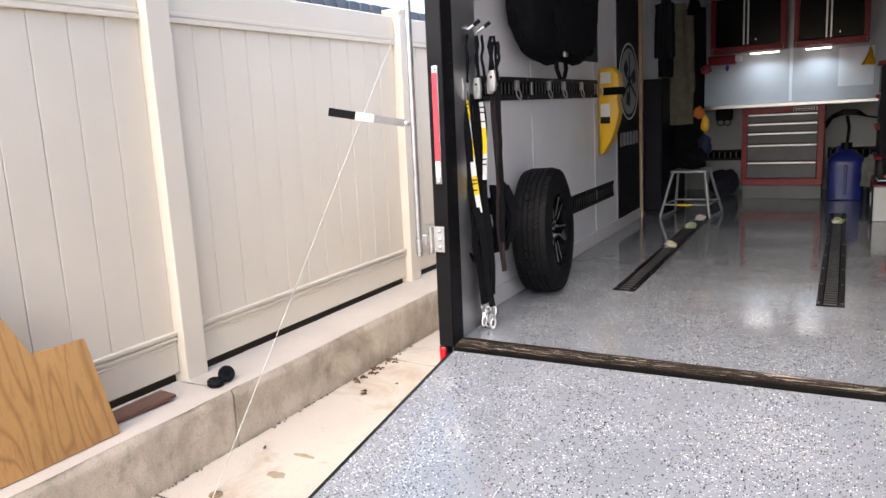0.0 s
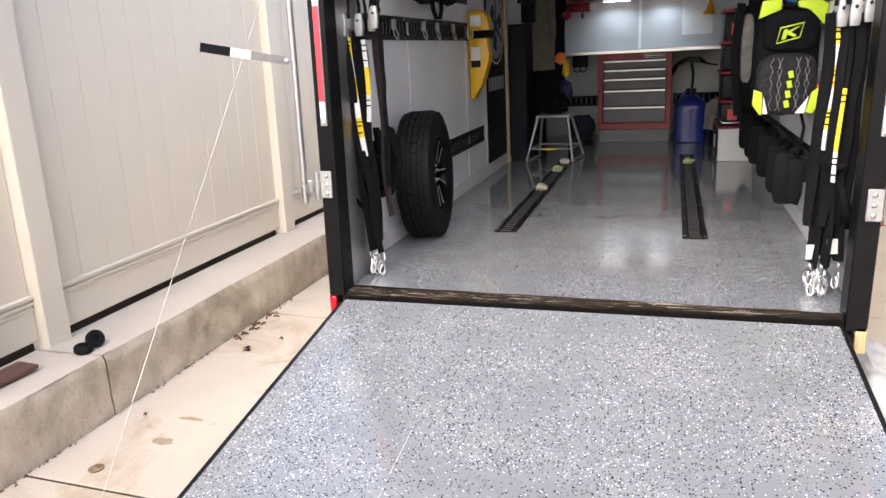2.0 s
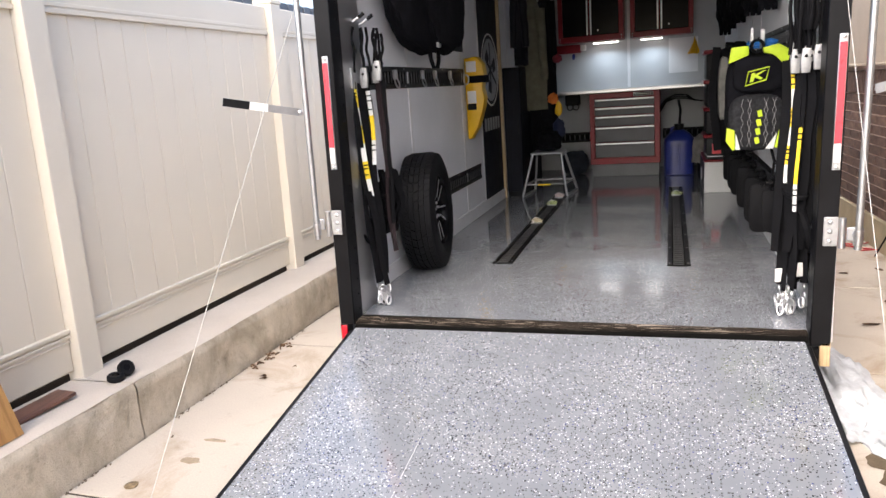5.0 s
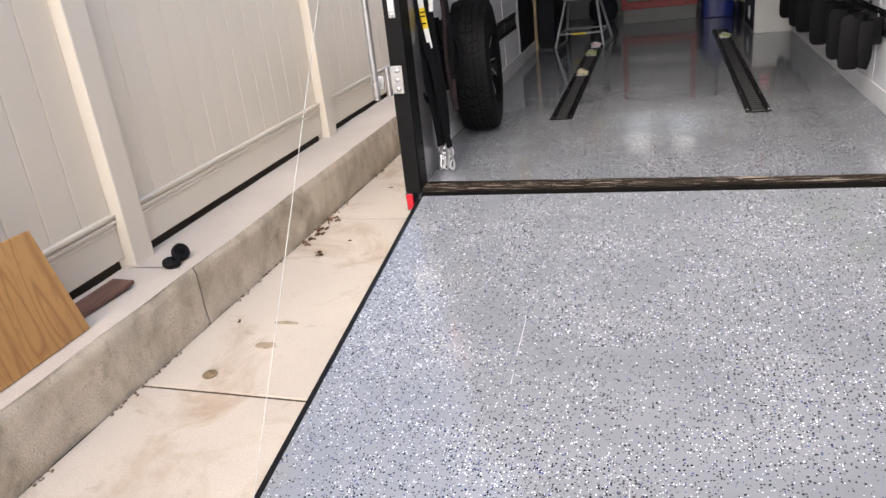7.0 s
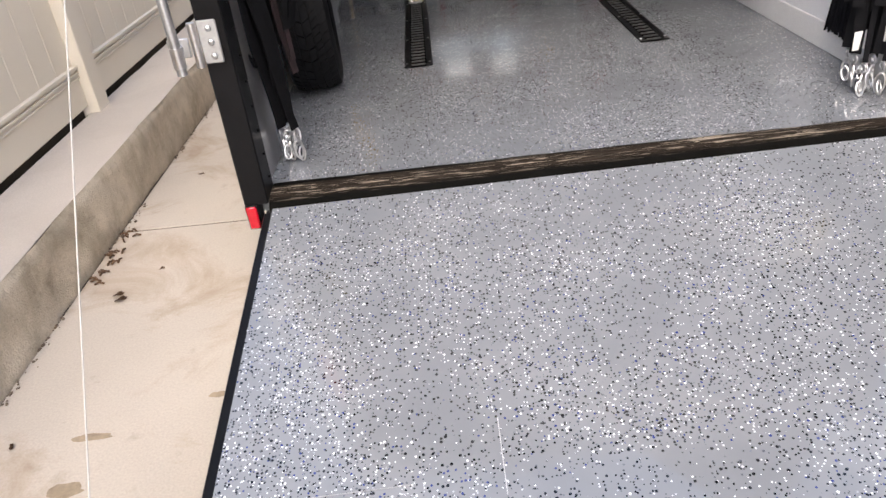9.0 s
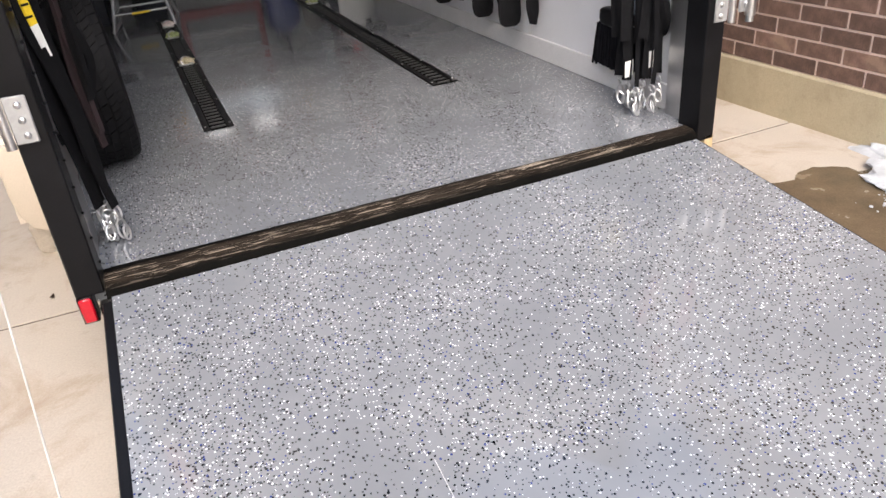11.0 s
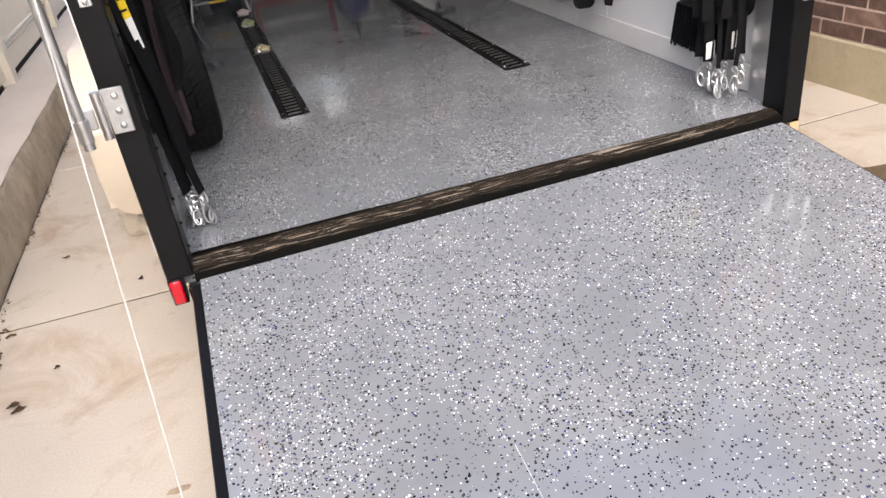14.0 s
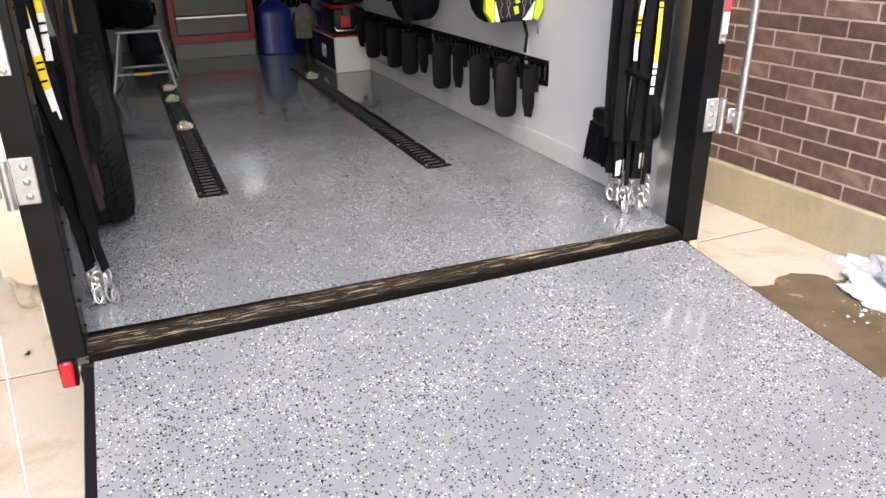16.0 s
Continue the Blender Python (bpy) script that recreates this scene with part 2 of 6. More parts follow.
TRIM = material("grey_trim", (0.7, 0.7, 0.71), 0.4, vary=0.05)
CEIL = material("ceiling_panel", (0.75, 0.75, 0.75), 0.6, vary=0.04)
STEEL = material("zinc_steel", (0.62, 0.62, 0.63), 0.32, 1.0, vary=0.12, scale=25)
GALV = material("galvanised_steel", (0.5, 0.51, 0.52), 0.42, 1.0, vary=0.12, scale=18)
ALU = material("brushed_aluminium", (0.6, 0.6, 0.61), 0.35, 1.0, vary=0.06, scale=8)
RED = material("red_enamel", (0.22, 0.006, 0.014), 0.35, spec=0.3, vary=0.1, scale=8)
REDLENS = material("red_lens", (0.42, 0.002, 0.014), 0.2, vary=0.1, scale=60, coat=0.6)
REDTAPE = material("red_reflective_tape", (0.62, 0.05, 0.07), 0.3, vary=0.05, scale=90)
WHITE = material("white_plastic", (0.72, 0.72, 0.7), 0.4, vary=0.05)
GUN = material("grey_drawer_front", (0.075, 0.075, 0.08), 0.4, 0.2, spec=0.3, vary=0.1, scale=5)
BLUE = material("blue_jug_plastic", (0.012, 0.025, 0.20), 0.35, vary=0.1, scale=8)
YELLOW = material("yellow_plastic", (0.75, 0.44, 0.01), 0.38, vary=0.06, scale=8)
HIVIS = material("fluorescent_yellow_fabric", (0.50, 0.66, 0.02), 0.6, vary=0.06, scale=30)
TAG = material("yellow_printed_label", (0.78, 0.55, 0.02), 0.5, vary=0.1, scale=60)
SCRATCH = material("scratched_coating", (0.42, 0.43, 0.44), 0.4, vary=0.3, scale=60)
ZINC = material("dull_zinc_plate", (0.36, 0.36, 0.36), 0.55, 0.5, spec=0.3, vary=0.12, scale=40)
SNOW = material("snow", (0.52, 0.54, 0.56), 0.8, vary=0.18, scale=12, bump=0.8, bump_scale=60)
PLY = wood("plywood", (0.56, 0.31, 0.11), (0.33, 0.15, 0.045), 1.2)
BOARD = wood("reddish_brown_board", (0.14, 0.065, 0.045), (0.06, 0.03, 0.025), 1.5, "Y")
PINE = wood("pine_trim", (0.5, 0.38, 0.22), (0.33, 0.22, 0.11), 2)
SILL = worn_sill()
OLIVE = material("olive_jacket", (0.12, 0.118, 0.085), 0.9, vary=0.2, scale=15, bump=0.4, bump_scale=400)
NAVY = material("dark_navy_panel", (0.007, 0.008, 0.014), 0.45, spec=0.18, vary=0.2, scale=10)
GREYBAG = material("grey_cloth", (0.2, 0.19, 0.17), 0.9, vary=0.25, scale=18, bump=0.4)
LED = glow("led_strip", (1.0, 0.98, 0.95), 5.0)


# ---- mesh helpers ----
def done(name, bm, mat, smooth=False):
    me = bpy.data.meshes.new(name)
    bm.to_mesh(me)
    bm.free()
    me.materials.append(mat)
    if smooth:
        for p in me.polygons:
            p.use_smooth = True
        me.set_sharp_from_angle(angle=radians(40))
    return me


def structure(name, bm, mat, label="", smooth=False):
    return tagged(new(name, done(name, bm, mat, smooth)), label, name.split("_")[0], "", "structure")


def thing(name, label, category, at=(0, 0, 0), group=""):
    ob = new(name)
    ob.location = at
    ob.empty_display_size = 0.05
    return tagged(ob, label, category, group)


def origin(ob):
    return ob.location + origin(ob.parent) if ob.parent else ob.location.copy()


def part(name, bm, mat, parent, label="", smooth=True):
    """Links a bmesh, given in world metres, as one part under parent."""
    o = origin(parent)
    for v in bm.verts:
        v.co -= o
    ob = new(name, done(name, bm, mat, smooth))
    ob.parent = parent
    return tagged(ob, label)


def single(name, bm, mat, label, category, group="", smooth=True, kind=""):
    return tagged(new(name, done(name, bm, mat, smooth)), label, category, group, kind)


def box(x0, x1, y0, y1, z0, z1, bevel=0.0, bm=None, seg=1):
    own = bmesh.new()
    bmesh.ops.create_cube(own, size=1)
    for v in own.verts:
        v.co = Vector(((x0 + x1) / 2 + v.co.x * (x1 - x0), (y0 + y1) / 2 + v.co.y * (y1 - y0), (z0 + z1) / 2 + v.co.z * (z1 - z0)))
    if bevel:
        bmesh.ops.bevel(own, geom=own.edges[:], offset=bevel, segments=seg, affect="EDGES", profile=0.5)
    return join(bm, own)


def join(bm, own):
    if bm is None:
        return own
    me = bpy.data.meshes.new("tmp")
    own.to_mesh(me)
    own.free()
    bm.from_mesh(me)
    bpy.data.meshes.remove(me)
    return bm


def turned(bm, m):
    bmesh.ops.transform(bm, matrix=m, verts=bm.verts)
    return bm


def tube(points, r, seg=10, bm=None, closed=False, flat=None):
    """A round bar along points, or with flat=(w, d, across) a strap w wide along across and d thick."""
    own = bmesh.new()
    pts = [Vector(p) for p in points]
    rings = []
    n = len(pts)
    side = None
    for i, p in enumerate(pts):
        a, b = pts[(i - 1) % n if closed else max(i - 1, 0)], pts[(i + 1) % n if closed else min(i + 1, n - 1)]
        d = (b - a).normalized()
        if flat:
            u = Vector(flat[2])
            u = (u - d * u.dot(d)).normalized()
        else:
            if side is None:
                side = d.orthogonal().normalized()
            side = (side - d * side.dot(d)).normalized()
            u = side
        w = d.cross(u)
        if flat:
            offs = [(u * s + w * q) for s, q in ((-flat[0] / 2, -flat[1] / 2), (flat[0] / 2, -flat[1] / 2), (flat[0] / 2, flat[1] / 2), (-flat[0] / 2, flat[1] / 2))]
        else:
            rad = r[i] if isinstance(r, (list, tuple)) else r
            offs = [(u * math.cos(k * math.tau / seg) + w * math.sin(k * math.tau / seg)) * rad for k in range(seg)]
        rings.append([own.verts.new(p + o) for o in offs])
    k = len(rings[0])
    for i in range(n if closed else n - 1):
        for j in range(k):
            own.faces.new((rings[i][j], rings[i][(j + 1) % k], rings[(i + 1) % n][(j + 1) % k], rings[(i + 1) % n][j]))
    if not closed:
        own.faces.new(rings[0][::-1])
        own.faces.new(rings[-1])
    return join(bm, own)


def lathe(profile, seg=48, bm=None, m=None):
    """Turns (radius, height) pairs round z; the profile is closed."""
    own = bmesh.new()
    rows = [[own.verts.new((r * math.cos(a * math.tau / seg), r * math.sin(a * math.tau / seg), h)) for a in range(seg)] for r, h in profile]
    for i in range(len(rows)):
        q = rows[(i + 1) % len(rows)]
        for j in range(seg):
            own.faces.new((rows[i][j], rows[i][(j + 1) % seg], q[(j + 1) % seg], q[j]))
    if m:
        turned(own, m)
    return join(bm, own)


def extrude(outline, depth, bm=None, m=None, bevel=0.0):
    """A flat outline in xy, thickened along z."""
    own = bmesh.new()
    f = own.faces.new([own.verts.new((x, y, 0)) for x, y in outline])
    top = bmesh.ops.extrude_face_region(own, geom=[f])["geom"]
    bmesh.ops.translate(own, verts=[g for g in top if isinstance(g, bmesh.types.BMVert)], vec=(0, 0, depth))
    bmesh.ops.recalc_face_normals(own, faces=own.faces[:])
    if bevel:
        bmesh.ops.bevel(own, geom=own.edges[:], offset=bevel, segments=2, affect="EDGES", profile=0.5)
    if m:
        turned(own, m)
    return join(bm, own)


def lump(center, size, rough=0.2, freq=3.0, detail=4, seed=0.0, bm=None, flat=None):
    """A soft uneven body; flat: the height under which it is cut level."""
    own = bmesh.new()
    bmesh.ops.create_icosphere(own, subdivisions=detail, radius=1)
    for v in own.verts:
        d = v.co.normalized()
        k = 1 + rough * noise.noise(d * freq + Vector((seed, seed * 2, 0))) + rough * 0.4 * noise.noise(d * freq * 3.1 + Vector((seed, 0, 5)))
        v.co = Vector((center[i] + d[i] * size[i] * k for i in range(3)))
        if flat is not None and v.co.z < flat:
            v.co.z = flat
    return join(bm, own)


def pillow(x0, x1, y0, y1, z0, z1, rough=0.05, seed=0.0, power=5.0, bm=None, detail=5):
    """A stuffed box with rounded sides."""
    own = bmesh.new()
    bmesh.ops.create_icosphere(own, subdivisions=detail, radius=1)
    c, h = Vector(((x0 + x1) / 2, (y0 + y1) / 2, (z0 + z1) / 2)), Vector(((x1 - x0) / 2, (y1 - y0) / 2, (z1 - z0) / 2))
    for v in own.verts:
        d = v.co.normalized()
        s = (abs(d.x) ** power + abs(d.y) ** power + abs(d.z) ** power) ** (-1 / power)
        k = s * (1 + rough * noise.noise(d * 2.5 + Vector((seed, 3, 1))) + 0.4 * rough * noise.noise(d * 8 + Vector((seed, 1, 7))))
        v.co = Vector((c[i] + d[i] * h[i] * k for i in range(3)))
    return join(bm, own)


def torus(center, big, small, m=None, bm=None, sx=1.0, sy=1.0, seg=28):
    pts = [Vector((big * sx * math.cos(a * math.tau / seg), big * sy * math.sin(a * math.tau / seg), 0)) for a in range(seg)]
    pts = [(m @ p if m else p) + Vector(center) for p in pts]
    return tube(pts, small, 8, bm, closed=True)


# ---- the setting ----
FH = 0.39            # trailer floor over the ground
XL, XR = -0.10, 2.04  # inner faces of the side walls
YB = 5.95            # front wall of the trailer
ROOF = 2.45          # inner height of the ceiling over the ground
KX, KZ = -0.835, 0.265  # retaining kerb
RY0, RZ0, SLOPE = -0.1, 0.374, 0.14  # ramp


def ramp_z(x, y):
    """The ramp is a little twisted: steeper on the fence side."""
    return RZ0 + (0.172 - 0.031 * x) * (y - RY0)


LEAN = radians(0.9)


def leaned(ob, z=0.39):
    """Tips a thing a little towards the house, about the height z."""
    ob.matrix_basis = Matrix.Translation((0, 0, z)) @ Matrix.Rotation(LEAN, 4, "Y") @ Matrix.Translation((0, 0, -z)) @ ob.matrix_basis
    return ob


# ground, one sheet to the horizon
bm = bmesh.new()
bmesh.ops.create_grid(bm, x_segments=2, y_segments=2, size=600)
bmesh.ops.translate(bm, verts=bm.verts, vec=(0, 0, -0.06))
structure("ground", bm, SOIL, "bare brown earth under the paving")

# concrete paving in slabs with open joints
paving = structure("pavement", box(-0.84, 6.0, -14.0, 9.0, -0.058, -0.006), JOINT, "pale tan concrete driveway slabs with dark joints")
for k in range(-7, 6):
    for x0, x1, first, pitch, skew in ((-0.832, 1.0, 0.553, 1.71, -0.06), (1.0, 3.13, 0.528, 1.515, 0.0)):
        y0 = first + pitch * k
        slab = box(x0 + 0.003, x1 - 0.003, y0 + 0.007, y0 + pitch - 0.007, -0.1, 0.0, 0.003)
        for v in slab.verts:
            v.co.y += skew * min(v.co.x, 0.2)
        part("slab", slab, SLAB, paving, smooth=False)

# retaining kerb on the fence side, with one crack
kerb = structure("kerb", box(-1.19, KX - 0.03, -9, 9, -0.06, KZ - 0.03), KERB, "weathered concrete retaining kerb with a crack")
for y0, y1 in ((-9.0, -0.646), (-0.64, 9.0)):
    face = bmesh.new()
    ny, nz = 420, 12
    grid = [[None] * (nz + 1) for _ in range(ny + 1)]
    for i in range(ny + 1):
        for j in range(nz + 1):
            y = y0 + (y1 - y0) * i / ny
            z = -0.05 + (KZ + 0.05) * j / nz
            r = 0.012 if j == nz else 0.0
            w = 0.012 * noise.noise(Vector((y * 2.4, z * 6, 2))) + 0.007 * noise.noise(Vector((y * 11, z * 16, 9)))
            grid[i][j] = face.verts.new((KX + w - r, y, z))
    for i in range(ny):
        for j in range(nz):
            face.faces.new((grid[i][j], grid[i + 1][j], grid[i + 1][j + 1], grid[i][j + 1]))
    part("kerb_face", face, KERB, kerb)
    top = bmesh.new()
    a = [top.verts.new((KX - 0.012 + 0.008 * noise.noise(Vector(((y0 + (y1 - y0) * i / 120) * 3, 1.3, 2))), y0 + (y1 - y0) * i / 120, KZ)) for i in range(121)]
    c = [top.verts.new((-1.192 + 0.006 * noise.noise(Vector((i * 0.35, 4, 2))), y0 + (y1 - y0) * i / 120, KZ - 0.004)) for i in range(121)]
    for i in range(120):
        top.faces.new((a[i], a[i + 1], c[i + 1], c[i]))
    part("kerb_top", top, KERBTOP, kerb, "paler trowelled top of the kerb")

# trailer shell
structure("floor", box(-0.07, XR, -0.03, 0.27, FH - 0.06, FH, 0, box(XL, XR, 0.27, YB, FH - 0.06, FH)), FLAKE, "blue-grey epoxy trailer floor with white and black flakes")
structure("wall_left", box(XL - 0.024, XL, 0.27, YB, FH - 0.06, ROOF), WALL, "light grey panelled trailer side wall")
structure("wall_right", box(XR, XR + 0.04, 0.02, YB, FH - 0.06, ROOF), WALL, "light grey panelled trailer side wall")
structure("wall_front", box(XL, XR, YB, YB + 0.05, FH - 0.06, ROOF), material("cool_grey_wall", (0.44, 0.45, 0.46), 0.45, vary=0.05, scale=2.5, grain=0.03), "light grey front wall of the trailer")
structure("ceiling", box(XL - 0.04, XR + 0.04, 0.02, YB + 0.05, ROOF, ROOF + 0.05), CEIL, "pale trailer ceiling")
for name, x0, x1 in (("baseboard_left", XL, XL + 0.012), ("baseboard_right", XR - 0.012, XR)):
    structure(name, box(x0, x1, 0.06, YB, FH, FH + 0.1, 0.003), TRIM, "grey painted skirting strip along the wall")
bm = None
for y in (1.22, 2.44, 3.02, 4.2):
    for x0, x1 in ((XL, XL + 0.004), (XR - 0.004, XR)):
        bm = box(x0, x1, y - 0.018, y + 0.018, FH + 0.1, ROOF, 0.001, bm)
structure("trim_seams", bm, TRIM, "narrow grey seam strips on the wall panels")

# rear frame of the trailer round the opening
for name, x0, x1 in (("rear_post_left", -0.075, 0.0), ("rear_post_right", 1.979, 2.054)):
    post = structure(name, box(x0, x1, -0.085, 0.02, FH - 0.012, ROOF + 0.1, 0.004), BLACK, "black painted steel corner post of the trailer opening", True)
    leaned(post)
    s = -1 if x0 > 1 else 1
    edge = x1 if s == 1 else x0
    part("inner_jamb", box(*sorted((edge - s * 0.07, edge - s * 0.02)), 0.02, 0.27 if s == 1 else 0.13, FH, ROOF, 0.003), ALU, post, "bare metal inner jamb")
    rivets = None
    for k in range(26):
        rivets = lump((edge - s * 0.003, 0.012 - 0.03, FH + 0.05 + 0.075 * k), (0.005, 0.005, 0.005), 0, 1, 1, bm=rivets)
    part("rivets", rivets, STEEL if s < 0 else BLACK, post, "small bright rivets" if s < 0 else "small painted rivets")
structure("rear_header", box(-0.075, 2.065, -0.085, 0.02, ROOF - 0.05, ROOF + 0.1, 0.004), BLACK, "black painted steel header of the opening")
prof = [(-0.1, FH - 0.06), (-0.1, FH - 0.036), (-0.094, FH - 0.02), (-0.08, FH - 0.004), (-0.055, FH + 0.003), (-0.03, FH + 0.006), (-0.012, FH + 0.005), (-0.004, FH + 0.002), (-0.004, FH - 0.06)]
bm = bmesh.new()
cols = []
for i in range(161):
    x = 0.0 + 1.975 * i / 160
    cols.append([bm.verts.new((x, y + (y + 0.1) / 0.096 * (0.036 - 0.024 * x), z + (0.003 * noise.noise(Vector((x * 7, y * 30, 3))) if z > FH - 0.03 else 0))) for y, z in prof])
for i in range(160):
    for j in range(len(prof) - 1):
        bm.faces.new((cols[i][j], cols[i + 1][j], cols[i + 1][j + 1], cols[i][j + 1]))
structure("trim_sill", bm, SILL, "worn black sill with paint rubbed off to pale wood", True)
structure("trim_sill_lip", box(0.0, 1.975, -0.109, -0.1005, FH - 0.06, FH - 0.026, 0.003), BLACK, "black rubber lip along the front of the sill")
# a steel sill beam under the floor
structure("rear_beam", box(-0.03, 2.02, -0.07, 0.0, FH - 0.2, FH - 0.06, 0.004), BLACK, "black steel beam under the sill")

# ramp door, lowered
ang = math.atan(SLOPE)
ramp = structure("ramp_door", bmesh.new(), FLAKE, "lowered trailer ramp door coated in flaked grey epoxy")


def on_ramp(x0, x1, s0, s1, z0, z1, bevel=0.0):
    """A box on the ramp: s along it from its top edge, z square to it."""
    bm = turned(box(x0, x1, -s1, -s0, z0, z1, bevel), Matrix.Translation((0, RY0, RZ0)) @ Matrix.Rotation(ang, 4, "X"))
    for v in bm.verts:
        v.co.z += ramp_z(v.co.x, v.co.y) - RZ0 - SLOPE * (v.co.y - RY0)
    return bm


part("ramp_panel", on_ramp(0.014, 1.957, 0.01, 2.2, -0.045, 0.0), FLAKE, ramp, smooth=False)
part("edge_strip", on_ramp(-0.014, 0.0135, 0.016, 2.2, -0.06, -0.008, 0.003), BLACK, ramp, "black edge strip")
part("edge_strip", on_ramp(1.9575, 1.98, 0.016, 2.2, -0.06, -0.012, 0.003), BLACK, ramp, "black edge strip")
for sx_, s0_, s1_ in ((0.602, 0.86, 1.04), (0.605, 1.1, 1.16), (0.95, 1.5, 1.62)):
    part("scratch", on_ramp(sx_, sx_ + 0.0018, s0_, s1_, -0.001, 0.0003), SCRATCH, ramp, "pale scratch in the coating")
part("seam", on_ramp(0.014, 0.42, 0.993, 0.9942, -0.001, 0.0003), ZINC, ramp, "hairline seam")

# ---- outside: fence, house, loose things ----
fence = thing("privacy_fence", "tan vinyl privacy fence with upright boards on the kerb", "fence", (-1.21, 1.0, KZ))
fence.rotation_euler = (0, LEAN, 0)


def fence_bay(y0, y1):
    """Rails and upright tongue-and-groove boards between two posts."""
    for nm, z0, z1 in (("bottom_rail", 0.296, 0.498), ("top_rail", 1.90, 2.085)):
        rail = part(nm, box(-1.232, -1.188, y0, y1, z0, z1, 0.007), VINYL, fence, smooth=False)
        up = nm == "bottom_rail"
        for a, b, d in ([(0.484, 0.500, 0.014), (0.458, 0.471, 0.010), (0.436, 0.446, 0.006)] if up else [(1.90, 1.921, 0.008), (1.929, 1.949, 0.005)]):
            part("bead", box(-1.188, -1.188 + d, y0, y1, a, b, 0.002), VINYL, rail, smooth=False)
    n = max(2, round((y1 - y0) / 0.172))
    w = (y1 - y0) / n
    for i in range(n):
        part("board", box(-1.222, -1.2, y0 + i * w + 0.0012, y0 + (i + 1) * w - 0.0012, 0.46, 1.9, 0.003), VINYL, fence, smooth=False)


POSTS = (-4.82, -2.69, -0.555, 1.50, 3.63, 5.76, 7.9)
for i, y in enumerate(POSTS):
    p = part("post", box(-1.268, -1.141, y - 0.0635, y + 0.0635, -0.06, 2.1, 0.004), VINYL, fence, smooth=False)
    part("cap", box(-1.275, -1.134, y - 0.0705, y + 0.0705, 2.1, 2.13, 0.006), VINYL, p, smooth=False)
    if i:
        fence_bay(POSTS[i - 1] + 0.0635, y - 0.0635)
# added bank: blocks light under the rail, its dark colour paints the gap's shade
structure("ground_bed", box(-4.5, -1.225, -9, 9, -0.06, 0.281, 0.004), JOINT, "added near-black bank behind the fence that keeps the gap under the rail dark")

# neighbour's slate-blue board wall behind the fence
bm = box(-6.1, -6.0, -6, 16, 0, 3.4)
nb = structure("backdrop_wall", bm, material("slate_blue_siding", (0.13, 0.15, 0.18), 0.7, vary=0.15, scale=4), "slate-blue board siding behind the fence")
for k in range(60):
    part("siding_board", box(-6.0, -5.965, -5.5 + k * 0.34, -5.5 + k * 0.34 + 0.24, 0, 3.4, 0.006), nb.data.materials[0], nb, smooth=False)

# brick house
HX, HANG = 3.125, radians(2.2)
HM = Matrix.Translation((HX, 0, 0)) @ Matrix.Rotation(HANG, 4, "Z")
FT = 0.243
structure("wall_house_foundation", turned(box(-0.02, 0.3, -6, 12, -0.06, FT, 0.01), HM), FOUND, "tan concrete foundation of the house")
house = structure("wall_house", turned(box(0.0005, 0.3, -6, 12, FT, 1.43), HM), MORTAR, "brown brick house wall with pale mortar")
structure("wall_house_stucco", turned(box(-0.025, 0.3, -6, 12, 1.425, 3.3), HM), STUCCO, "tan stucco house wall above the brick")
structure("trim_house_band", turned(box(-0.05, 0.1, -6, 12, 1.405, 1.43, 0.006), HM), STUCCO, "tan ledge on top of the brickwork")

# ---- trailer hardware ----
def hinge(side, x, z0, z1):
    """A strap hinge on the post with its knuckle, bracket and upright lock bar."""
    s = side
    h = thing("post_hinge", "zinc-plated bolted hinge plate on the black corner post", "hinge", (x, -0.09, z0), "hinges on the corner posts")
    part("plate", box(*sorted((x - s * 0.028, x + s * 0.024)), -0.094, -0.0855, z0, z1, 0.003), ZINC, h)
    part("knuckle", tube([(x + s * 0.036, -0.098, z0 - 0.006), (x + s * 0.036, -0.098, z1 - 0.002)], 0.012, 14), STEEL, h)
    for k in range(3):
        z = z0 + (z1 - z0) * (0.18 + 0.32 * k)
        part("bolt", lump((x - s * 0.006, -0.095, z), (0.009, 0.006, 0.009), 0, 1, 2), STEEL, h)
    zb = (z0 + z1) / 2
    b = part("bracket", box(*sorted((x + s * 0.048, x + s * 0.105)), -0.118, -0.108, zb - 0.03, zb + 0.022, 0.003), GALV, h)
    part("bolt_head", lump((x + s * 0.075, -0.12, zb - 0.004), (0.011, 0.006, 0.011), 0, 1, 2), STEEL, b)
    return h


